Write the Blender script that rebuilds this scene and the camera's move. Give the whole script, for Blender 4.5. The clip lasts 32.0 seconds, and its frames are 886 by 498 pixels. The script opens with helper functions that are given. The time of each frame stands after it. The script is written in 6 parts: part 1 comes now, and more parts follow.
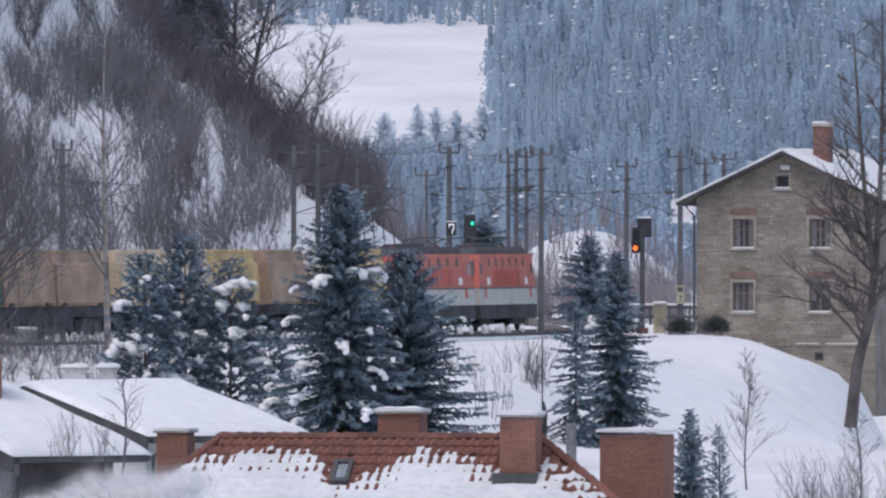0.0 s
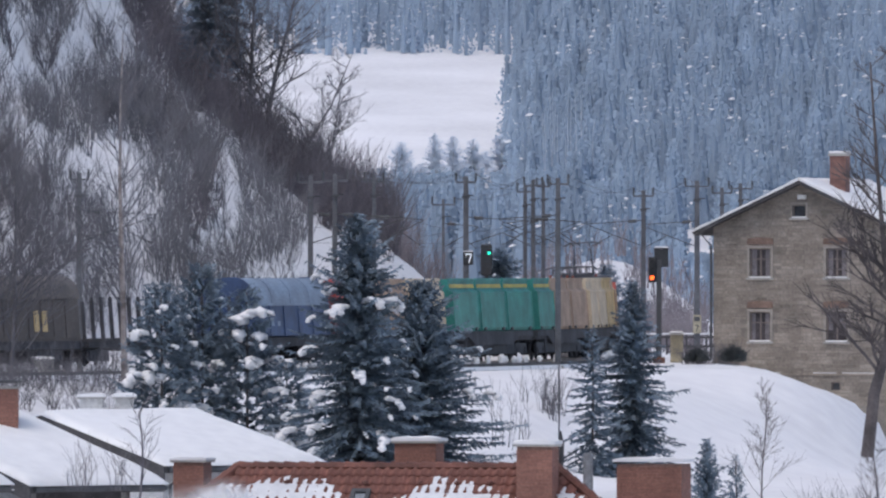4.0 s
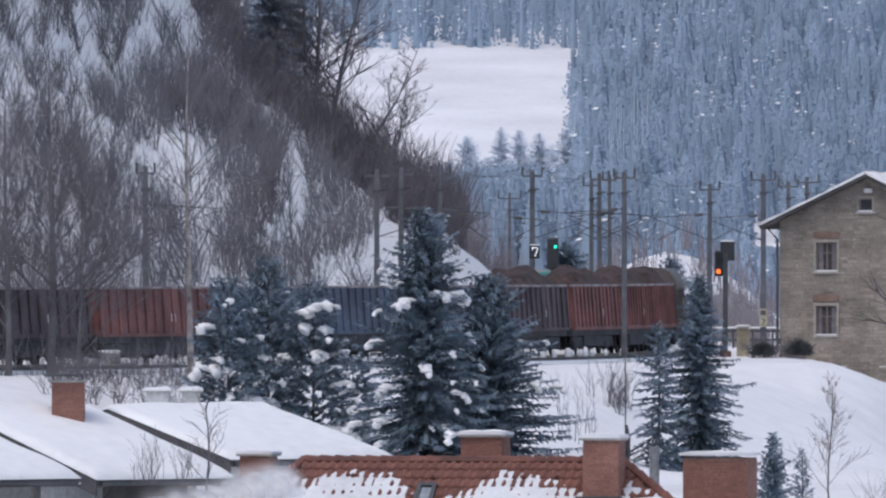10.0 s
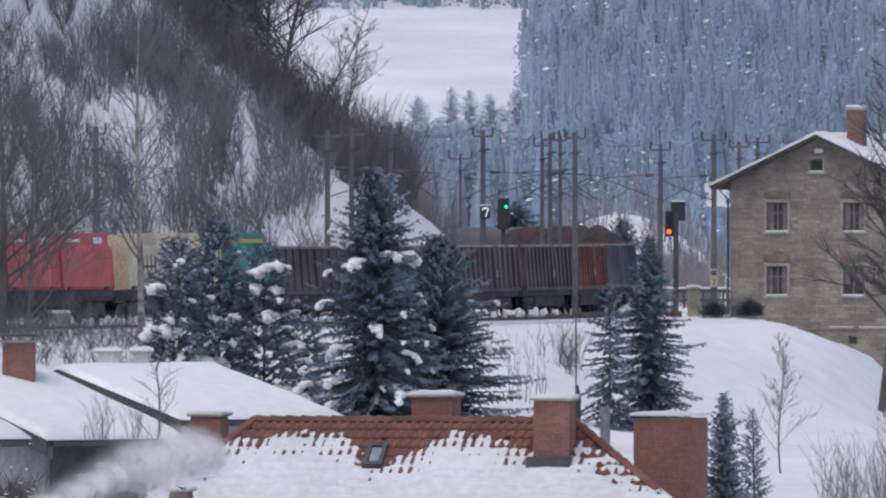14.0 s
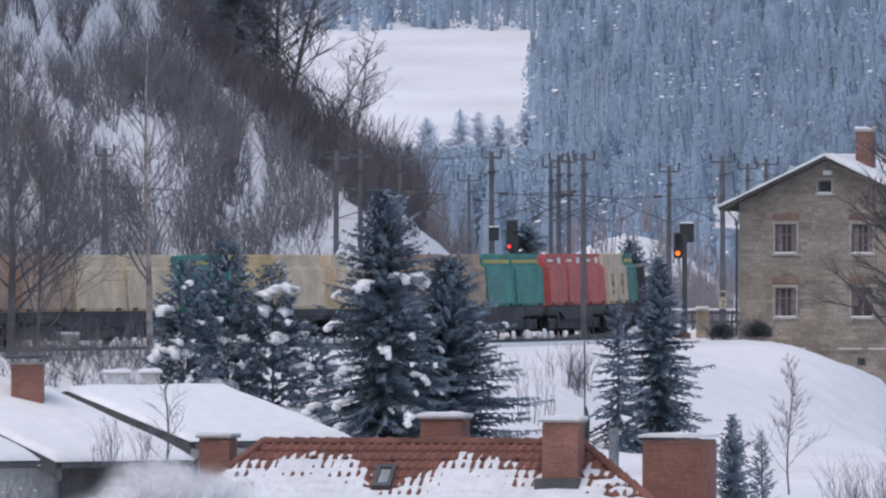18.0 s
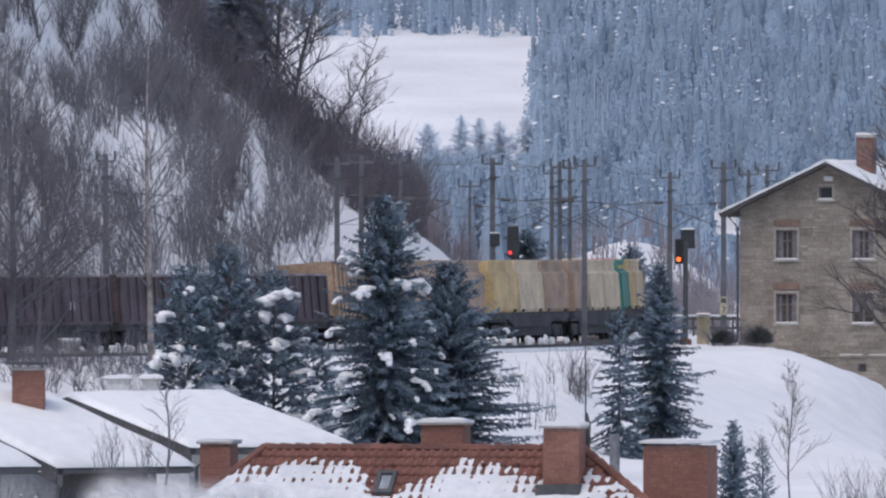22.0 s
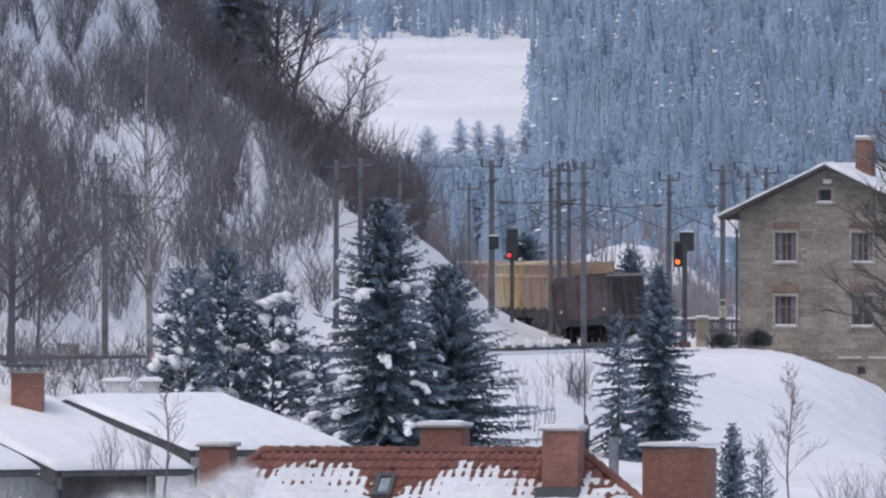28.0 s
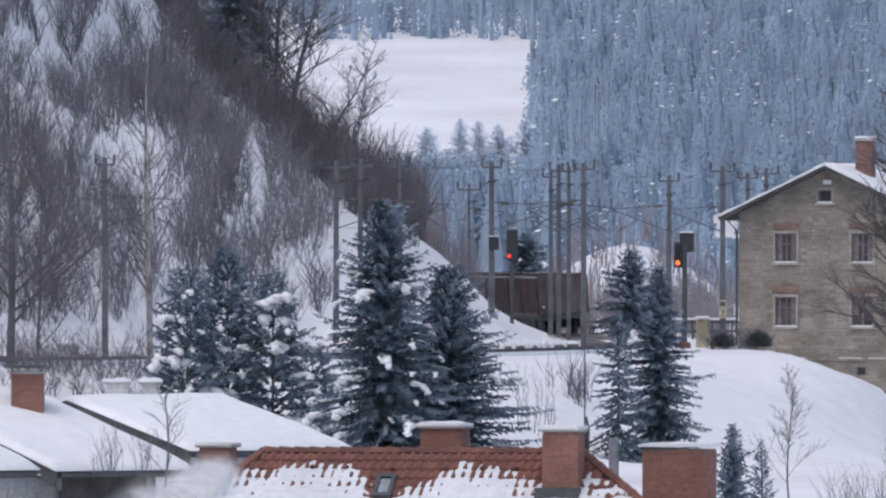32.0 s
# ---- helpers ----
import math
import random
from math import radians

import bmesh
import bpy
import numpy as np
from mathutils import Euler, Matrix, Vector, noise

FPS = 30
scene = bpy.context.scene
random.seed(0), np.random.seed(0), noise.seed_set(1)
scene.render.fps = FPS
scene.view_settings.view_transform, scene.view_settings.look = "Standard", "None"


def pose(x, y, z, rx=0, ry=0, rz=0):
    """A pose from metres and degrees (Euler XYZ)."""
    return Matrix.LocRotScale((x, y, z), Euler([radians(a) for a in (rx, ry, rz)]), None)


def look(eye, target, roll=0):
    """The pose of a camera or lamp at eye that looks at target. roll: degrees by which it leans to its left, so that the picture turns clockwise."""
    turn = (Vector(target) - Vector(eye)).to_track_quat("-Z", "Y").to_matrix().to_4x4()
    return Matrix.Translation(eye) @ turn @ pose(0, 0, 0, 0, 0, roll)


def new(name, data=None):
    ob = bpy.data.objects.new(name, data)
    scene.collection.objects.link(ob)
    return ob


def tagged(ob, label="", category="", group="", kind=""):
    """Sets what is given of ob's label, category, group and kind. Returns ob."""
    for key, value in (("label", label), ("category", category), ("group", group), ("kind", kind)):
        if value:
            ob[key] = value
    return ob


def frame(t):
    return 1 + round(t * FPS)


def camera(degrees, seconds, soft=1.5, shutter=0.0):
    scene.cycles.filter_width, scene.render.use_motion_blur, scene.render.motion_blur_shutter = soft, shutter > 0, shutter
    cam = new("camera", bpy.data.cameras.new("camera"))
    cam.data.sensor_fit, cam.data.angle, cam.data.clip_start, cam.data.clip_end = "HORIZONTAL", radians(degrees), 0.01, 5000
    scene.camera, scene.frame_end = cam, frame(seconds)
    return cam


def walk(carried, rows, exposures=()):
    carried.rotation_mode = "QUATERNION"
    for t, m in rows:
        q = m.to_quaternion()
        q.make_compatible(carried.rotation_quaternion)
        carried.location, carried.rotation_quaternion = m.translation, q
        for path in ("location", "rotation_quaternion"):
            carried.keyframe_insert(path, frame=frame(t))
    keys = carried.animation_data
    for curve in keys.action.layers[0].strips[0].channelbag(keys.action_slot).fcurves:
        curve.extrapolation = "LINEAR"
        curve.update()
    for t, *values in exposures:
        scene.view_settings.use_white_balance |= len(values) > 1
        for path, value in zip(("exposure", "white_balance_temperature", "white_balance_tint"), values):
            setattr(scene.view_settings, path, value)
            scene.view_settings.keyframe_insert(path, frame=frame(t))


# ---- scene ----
cam = camera(3.2, 32.0, soft=2.25)
EYE = (0.0, 0.0, 4.5)
# seconds, degrees panned to the right, degrees tilted up
AIM = [(0.0, 0.1533, -0.0418), (0.5, 0.1376, -0.0073), (1.0, 0.0439, 0.0145), (1.5, 0.0533, 0.0269), (2.0, 0.1188, 0.03), (2.5, 0.1939, 0.0363), (4.5, 0.0376, 0.08), (5.0, -0.0092, 0.1019), (5.5, -0.028, 0.1425), (6.0, -0.0343, 0.1958), (6.5, -0.0467, 0.2333), (7.0, -0.0561, 0.2646), (7.5, -0.0625, 0.2707), (8.0, -0.0686, 0.2488), (8.5, -0.0874, 0.2333), (9.0, -0.1125, 0.2301), (9.5, -0.178, 0.2239), (9.8, -0.16, 0.195), (10.0, -0.1468, 0.0425), (10.2, -0.15, -0.162), (10.4, -0.21, -0.362), (10.5, -0.2531, -0.4356), (10.7, -0.215, -0.545), (11.0, -0.1719, -0.5483), (11.2, -0.145, -0.5175), (11.5, -0.1374, -0.4483), (11.7, -0.06, -0.395), (12.0, -0.0115, -0.2990), (12.5, 0.0657, -0.2294), (13.0, 0.0876, -0.1731), (13.5, 0.0627, -0.1325), (14.0, 0.0314, -0.1013), (14.5, 0.0188, -0.0855), (16.5, 0.0, -0.0418), (17.0, 0.0033, -0.0355), (18.0, 0.0, -0.0231), (19.0, -0.0031, -0.0167), (20.0, -0.0031, -0.0106), (21.0, -0.0031, -0.0043), (22.0, -0.0031, -0.0012), (23.0, 0.0, 0.0018), (24.0, 0.0, 0.0051), (25.0, 0.0, 0.0082), (28.0, 0.0, 0.0082), (29.0, 0.0, 0.0112), (32.0, 0.0, 0.0112)]
walk(cam, [(t, pose(*EYE, 90 + tilt, 0, -pan)) for t, pan, tilt in AIM], exposures=[(0.0, 0.08, 6520, 10), (9.5, 0.08, 6520, 10), (10.4, 0.12, 6520, 10), (10.9, -0.12, 6620, 10), (11.3, -0.20, 6560, 10), (12.0, -0.29, 6500, 10), (13.0, -0.20, 6520, 10), (14.0, 0.0, 6520, 10), (15.5, 0.07, 6520, 10), (17.5, 0.08, 6520, 10), (32.0, 0.10, 6520, 10)])

# ---------------------------------------------------------------- light
world = bpy.data.worlds.new("winter_sky")
scene.world = world
world.use_nodes = True
wn, wl = world.node_tree.nodes, world.node_tree.links
sky = wn.new("ShaderNodeTexSky")
sky.sky_type, sky.sun_disc = "NISHITA", False
sky.sun_elevation, sky.sun_rotation = radians(64), radians(215)
sky.air_density, sky.dust_density, sky.ozone_density = 1.0, 3.0, 1.5
back = wn["Background"]
back.inputs["Strength"].default_value = 0.15
wl.new(sky.outputs["Color"], back.inputs["Color"])
sun = new("sun", bpy.data.lights.new("sun", "SUN"))
sun.data.energy, sun.data.angle, sun.data.color = 0.5, radians(45), (1.0, 0.96, 0.92)
sun.matrix_world = look((0, 0, 100), (25, 35, 100 - 90))


# ---------------------------------------------------------------- materials
def mat(name, col, rough=0.8, var=0.25, size=1.0, fine=0.12, bump=0.0, metal=0.0, col2=None, emit=0.0, rand=0.0):
    """A surface with stains at `size` metres and grain at `fine` metres."""
    m = bpy.data.materials.new(name)
    m.use_nodes = True
    n, l = m.node_tree.nodes, m.node_tree.links
    b = n["Principled BSDF"]
    b.inputs["Roughness"].default_value, b.inputs["Metallic"].default_value = rough, metal
    geo = n.new("ShaderNodeNewGeometry") if size > 30 else n.new("ShaderNodeTexCoord")
    src = geo.outputs["Position"] if size > 30 else geo.outputs["Object"]
    big, small = n.new("ShaderNodeTexNoise"), n.new("ShaderNodeTexNoise")
    for t, s in ((big, size), (small, fine)):
        t.inputs["Scale"].default_value, t.inputs["Detail"].default_value = 1.0 / s, 4.0
        l.new(src, t.inputs["Vector"])
    mix, add = n.new("ShaderNodeMix"), n.new("ShaderNodeMix")
    mix.data_type = add.data_type = "RGBA"
    dark = tuple(c * (1 - var) for c in col)
    mix.inputs["A"].default_value = (*dark, 1)
    mix.inputs["B"].default_value = (*(col2 or tuple(min(1, c * (1 + var * 0.6)) for c in col)), 1)
    ramp = n.new("ShaderNodeMapRange")
    ramp.inputs["From Min"].default_value, ramp.inputs["From Max"].default_value = 0.35, 0.65
    l.new(big.outputs["Fac"], ramp.inputs["Value"])
    l.new(ramp.outputs["Result"], mix.inputs["Factor"])
    add.blend_type = "OVERLAY"
    add.inputs["Factor"].default_value = 0.5
    l.new(mix.outputs["Result"], add.inputs["A"])
    l.new(small.outputs["Fac"], add.inputs["B"])
    out = add.outputs["Result"]
    if rand:
        info, hsv, rng = n.new("ShaderNodeObjectInfo"), n.new("ShaderNodeHueSaturation"), n.new("ShaderNodeMapRange")
        rng.inputs["To Min"].default_value, rng.inputs["To Max"].default_value = 1 - rand, 1 + rand
        l.new(info.outputs["Random"], rng.inputs["Value"])
        l.new(rng.outputs["Result"], hsv.inputs["Value"])
        l.new(out, hsv.inputs["Color"])
        out = hsv.outputs["Color"]
    l.new(out, b.inputs["Base Color"])
    if bump:
        bp = n.new("ShaderNodeBump")
        bp.inputs["Strength"].default_value, bp.inputs["Distance"].default_value = 0.6, bump
        l.new(small.outputs["Fac"], bp.inputs["Height"])
        l.new(bp.outputs["Normal"], b.inputs["Normal"])
    if emit:
        b.inputs["Emission Color"].default_value, b.inputs["Emission Strength"].default_value = (*col, 1), emit
    return m


SNOW = mat("snow", (0.83, 0.83, 0.845), 0.75, 0.06, 6.0, 0.5, 0.05)
SNOW_G = mat("snow_ground", (0.815, 0.81, 0.83), 0.8, 0.10, 40.0, 1.2, 0.15)
# paler and bluer than bare foliage, to stand in for haze
NEEDLE = mat("needles", (0.18, 0.235, 0.29), 0.85, 0.5, 1.2, 0.15)
# haze over the far slope is mixed into this needle colour
FARNEEDLE = mat("haze_tinted_needles", (0.285, 0.365, 0.465), 0.95, 0.10, 60.0, 12.0)
DARK_NEEDLE = mat("dark_foliage", (0.075, 0.085, 0.09), 0.9, 0.4, 0.6, 0.1)
# needles greyed and blued to carry the haze at this range
HAZYNEEDLE = mat("haze_grey_needles", (0.26, 0.32, 0.39), 0.9, 0.3, 3.0, 0.4)
# very pale blue: distance haze is put into the colour
HAZENEEDLE = mat("haze_pale_needles", (0.70, 0.77, 0.86), 0.95, 0.2, 20.0, 3.0)
PALE_STEM = mat("pale_stems", (0.46, 0.52, 0.60), 0.95, 0.2, 3.0, 0.5)
BIRCH = mat("birch_bark", (0.26, 0.22, 0.21), 0.9, 0.45, 0.5, 0.06, 0.01, col2=(0.42, 0.38, 0.37))
# darker than SNOW: weaker skylight on these slopes is put into the colour
ROOF_SNOW = mat("shade_toned_roof_snow", (0.67, 0.68, 0.71), 0.7, 0.08, 2.0, 0.25, 0.04)
GREYR = mat("grey_and_shaded_render", (0.30, 0.305, 0.31), 0.9, 0.25, 1.5, 0.15, 0.005)
BARK = mat("bark", (0.115, 0.10, 0.10), 0.9, 0.4, 0.8, 0.08, 0.02)
TWIG = mat("twigs", (0.152, 0.147, 0.163), 0.9, 0.35, 3.0, 0.2)
TWIG_RED = mat("reddish_twigs", (0.14, 0.13, 0.15), 0.9, 0.35, 3.0, 0.2)
TWIG_GREY = mat("grey_twigs", (0.185, 0.187, 0.21), 0.9, 0.3, 3.0, 0.2)
MAST = mat("mast_timber", (0.12, 0.125, 0.14), 0.8, 0.3, 1.0, 0.1, 0.01)
STEEL = mat("dark_steel", (0.085, 0.088, 0.095), 0.55, 0.3, 1.0, 0.1, 0, 0.3)
RAILM = mat("rail_steel", (0.20, 0.17, 0.16), 0.4, 0.3, 1.0, 0.1, 0, 0.6)
BALLAST = mat("ballast", (0.22, 0.21, 0.21), 0.95, 0.5, 1.5, 0.12, 0.05)
STONE = mat("house_stone", (0.305, 0.265, 0.228), 0.9, 0.3, 1.6, 0.12, 0.02, rand=0.16)
MORTAR = mat("mortar", (0.265, 0.236, 0.208), 0.95, 0.25, 1.2, 0.1, 0.01)
BRICK = mat("chimney_brick", (0.21, 0.115, 0.098), 0.85, 0.3, 0.6, 0.05, 0.01, rand=0.12)
JOINT = mat("brick_joint", (0.27, 0.16, 0.13), 0.9, 0.3, 0.5, 0.05)
TILE = mat("roof_tile", (0.165, 0.066, 0.05), 0.7, 0.35, 1.0, 0.08, 0.005, rand=0.18)
RENDER_W = mat("pale_render", (0.55, 0.55, 0.55), 0.9, 0.15, 2.0, 0.15, 0.005)
DARKWOOD = mat("dark_wood", (0.075, 0.072, 0.076), 0.8, 0.4, 1.0, 0.1, 0.01)
SHEET = mat("grey_sheet", (0.30, 0.31, 0.33), 0.5, 0.2, 0.8, 0.1, 0, 0.4)
FRAME_W = mat("window_frame", (0.42, 0.39, 0.36), 0.6, 0.12, 0.6, 0.05)
GLASS = mat("window_glass", (0.06, 0.065, 0.075), 0.12, 0.3, 1.0, 0.3)
CONC = mat("concrete", (0.42, 0.41, 0.39), 0.85, 0.2, 0.8, 0.08, 0.01)
EAOS = mat("brown_wagon", (0.09, 0.068, 0.077), 0.75, 0.45, 1.8, 0.12, 0.01, rand=0.2)
RIM = mat("frosted_rim", (0.26, 0.23, 0.235), 0.7, 0.4, 1.2, 0.1)
EAOS_RED = mat("red_brown_wagon", (0.185, 0.08, 0.075), 0.75, 0.4, 1.8, 0.12, 0.01, rand=0.15)
EAOS_GREY = mat("grey_wagon", (0.12, 0.14, 0.17), 0.7, 0.4, 1.8, 0.12, 0.01)
EAOS_BLUE = mat("faded_blue_wagon", (0.075, 0.095, 0.14), 0.7, 0.45, 1.8, 0.12, 0.01)
BOX_Y = mat("yellow_container", (0.56, 0.41, 0.20), 0.6, 0.25, 1.4, 0.12)
BOX_C = mat("cream_container", (0.60, 0.49, 0.35), 0.6, 0.22, 1.4, 0.12)
BOX_T = mat("tan_container", (0.39, 0.275, 0.20), 0.65, 0.28, 1.4, 0.12)
BOX_G = mat("green_container", (0.030, 0.22, 0.19), 0.55, 0.3, 1.4, 0.12)
BOX_R = mat("red_container", (0.50, 0.095, 0.085), 0.55, 0.25, 1.4, 0.12)
STRIPE = mat("yellow_stripe", (0.50, 0.40, 0.10), 0.6, 0.2, 1.0, 0.1)
BLUE = mat("blue_wagon", (0.045, 0.08, 0.175), 0.55, 0.3, 1.5, 0.12)
BLUE_P = mat("pale_blue_wagon", (0.22, 0.28, 0.37), 0.55, 0.25, 1.5, 0.12)
SLIDE = mat("grey_green_wagon", (0.13, 0.11, 0.10), 0.6, 0.3, 1.8, 0.15)
SLIDE_D = mat("brown_sliding_wall", (0.075, 0.06, 0.055), 0.6, 0.3, 1.8, 0.15)
LOCO_R = mat("loco_red", (0.50, 0.11, 0.085), 0.5, 0.2, 1.5, 0.15)
LOCO_G = mat("loco_grey", (0.50, 0.50, 0.48), 0.55, 0.15, 1.5, 0.15)
LOCO_D = mat("loco_roof", (0.075, 0.077, 0.09), 0.6, 0.3, 1.0, 0.1)
UNDER = mat("underframe", (0.055, 0.056, 0.066), 0.8, 0.4, 1.0, 0.1)
SCRAP = mat("scrap_heap", (0.068, 0.044, 0.042), 0.9, 0.5, 0.5, 0.06, 0.03)
WHITE = mat("white_paint", (0.75, 0.75, 0.74), 0.6, 0.1, 1.0, 0.1)
BLACK = mat("black_paint", (0.035, 0.037, 0.042), 0.5, 0.2, 1.0, 0.1)
LAMP_O = mat("orange_lamp", (1.0, 0.13, 0.02), 0.4, 0.0, emit=2.6)
LAMP_RD = mat("red_lamp", (1.0, 0.04, 0.04), 0.4, 0.0, emit=1.6)
LAMP_GN = mat("green_lamp", (0.02, 0.8, 0.52), 0.4, 0.0, emit=1.1)


# ---------------------------------------------------------------- mesh tools
def obj(name, bm, material, smooth=False):
    me = bpy.data.meshes.new(name)
    bm.to_mesh(me)
    bm.free()
    me.materials.append(material)
    if smooth:
        me.shade_smooth()
    return new(name, me)


def part(name, bm, material, parent, label="", smooth=False):
    ob = obj(name, bm, material, smooth)
    ob.parent = parent
    return tagged(ob, label)


def thing(name, m=None, label="", category="", group="", kind=""):
    ob = new(name)
    ob.empty_display_size = 0.2
    if m is not None:
        ob.matrix_world = m
    return tagged(ob, label, category, group, kind)


def verts_box(bm, x0, x1, y0, y1, z0, z1, m=None, bevel=0.0):
    r = bmesh.ops.create_cube(bm, size=1, matrix=Matrix.LocRotScale(((x0 + x1) / 2, (y0 + y1) / 2, (z0 + z1) / 2), None, (abs(x1 - x0), abs(y1 - y0), abs(z1 - z0))))
    vs = r["verts"]
    if bevel:
        es = list({e for v in vs for e in v.link_edges})
        vs = [v for f in bmesh.ops.bevel(bm, geom=es, offset=bevel, segments=1, affect="EDGES")["faces"] for v in f.verts]
    if m is not None:
        bmesh.ops.transform(bm, matrix=m, verts=list(set(vs)))
    return vs


def box(x0, x1, y0, y1, z0, z1, bevel=0.0):
    bm = bmesh.new()
    verts_box(bm, x0, x1, y0, y1, z0, z1, bevel=bevel)
    return bm


def prism(profile, axis, a, b):
    """Extrudes a closed profile of (u, v) along an axis from a to b: 'x': u=y, v=z; 'y': u=x, v=z; 'z': u=x, v=y."""
    bm = bmesh.new()

    def at(u, v, w):
        return {"x": (w, u, v), "y": (u, w, v), "z": (u, v, w)}[axis]
    lo, hi = [bm.verts.new(at(u, v, a)) for u, v in profile], [bm.verts.new(at(u, v, b)) for u, v in profile]
    n = len(profile)
    bm.faces.new(lo)
    bm.faces.new(hi)
    for i in range(n):
        bm.faces.new((lo[i], lo[(i + 1) % n], hi[(i + 1) % n], hi[i]))
    bmesh.ops.recalc_face_normals(bm, faces=bm.faces)
    return bm


def tube(points, r0, r1, sides=6, bm=None, cap=True):
    """A tapered limb along a line of points."""
    bm = bm or bmesh.new()
    n = len(points)
    rings = []
    for i, p in enumerate(points):
        p = Vector(p)
        d = (Vector(points[min(i + 1, n - 1)]) - Vector(points[max(i - 1, 0)])).normalized()
        a = d.orthogonal().normalized()
        b = d.cross(a)
        r = r0 + (r1 - r0) * i / max(1, n - 1)
        rings.append([bm.verts.new(p + r * (math.cos(k * math.tau / sides) * a + math.sin(k * math.tau / sides) * b)) for k in range(sides)])
    for q, s in zip(rings, rings[1:]):
        for k in range(sides):
            try:
                bm.faces.new((q[k], q[(k + 1) % sides], s[(k + 1) % sides], s[k]))
            except ValueError:
                pass
    if cap:
        bm.faces.new(rings[0][::-1])
        bm.faces.new(rings[-1])
    return bm


def mesh_of(name, vs, fs, material, smooth=False):
    me = bpy.data.meshes.new(name)
    me.from_pydata(vs, [], fs)
    me.materials.append(material)
    if smooth:
        me.shade_smooth()
    return me


def lump(bm, c, rx, ry, rz, rng, sub=2):
    r = bmesh.ops.create_icosphere(bm, subdivisions=sub, radius=1.0)
    for v in r["verts"]:
        k = 1 + 0.35 * noise.noise(v.co * 1.7 + Vector((c[0] * 3.1, c[1], c[2] * 2.3)))
        v.co = Vector((c[0] + v.co.x * rx * k, c[1] + v.co.y * ry * k, c[2] + v.co.z * rz * k))


# ---------------------------------------------------------------- the railway line
APEX = (9.05, 813.0)
CANT = 4.5
STEP = 0.5


def bend(s):
    if s >= 0:
        return 0.00187 if s < 250 else 0.0
    return float(np.interp(s, (-140, -100, -60, -20), (0.00127, 0.00201, 0.00378, 0.00305)))


def lay_line():
    rows = [(0.0, *APEX, 0.0)]
    x, y, th, s = *APEX, 0.0, 0.0
    while s > -760:
        th += (bend(s - STEP / 2) if s > -330 else 0.0) * STEP
        x, y, s = x - math.sin(th) * STEP, y - math.cos(th) * STEP, s - STEP
        rows.append((s, x, y, th))
    rows.reverse()
    x, y, th, s = *APEX, 0.0, 0.0
    while s < 720:
        th -= bend(s + STEP / 2) * STEP
        x, y, s = x + math.sin(th) * STEP, y + math.cos(th) * STEP, s + STEP
        rows.append((s, x, y, th))
    return np.array(rows)


LINE = lay_line()


def line_at(s):
    """x, y and the heading of the track, s metres past its bend's farthest point to the east."""
    return tuple(np.interp(s, LINE[:, 0], LINE[:, k]) for k in (1, 2, 3))


def beside(s, off):
    """A place off metres to the right of the track."""
    x, y, th = line_at(s)
    return x + off * math.cos(th), y - off * math.sin(th)


def from_line(px, py):
    """Signed distance from the track, positive on its outer side (numpy)."""
    pts = LINE[::6]
    out = np.zeros(px.shape)
    for i in range(0, px.size, 4000):
        dx, dy = px.ravel()[i:i + 4000, None] - pts[None, :, 1], py.ravel()[i:i + 4000, None] - pts[None, :, 2]
        k = np.argmin(dx * dx + dy * dy, axis=1)
        j = np.arange(len(k))
        side = dx[j, k] * np.cos(pts[k, 3]) - dy[j, k] * np.sin(pts[k, 3])
        out.flat[i:i + 4000] = np.sqrt(dx[j, k] ** 2 + dy[j, k] ** 2) * np.sign(side)
    return out


def smooth(a, b, v):
    t = np.clip((v - a) / (b - a), 0, 1)
    return t * t * (3 - 2 * t)


def wobble(x, y, k):
    return np.sin(x * 0.21 * k + 1.3 * np.sin(y * 0.13 * k)) * np.cos(y * 0.17 * k + 0.9 * np.sin(x * 0.11 * k))


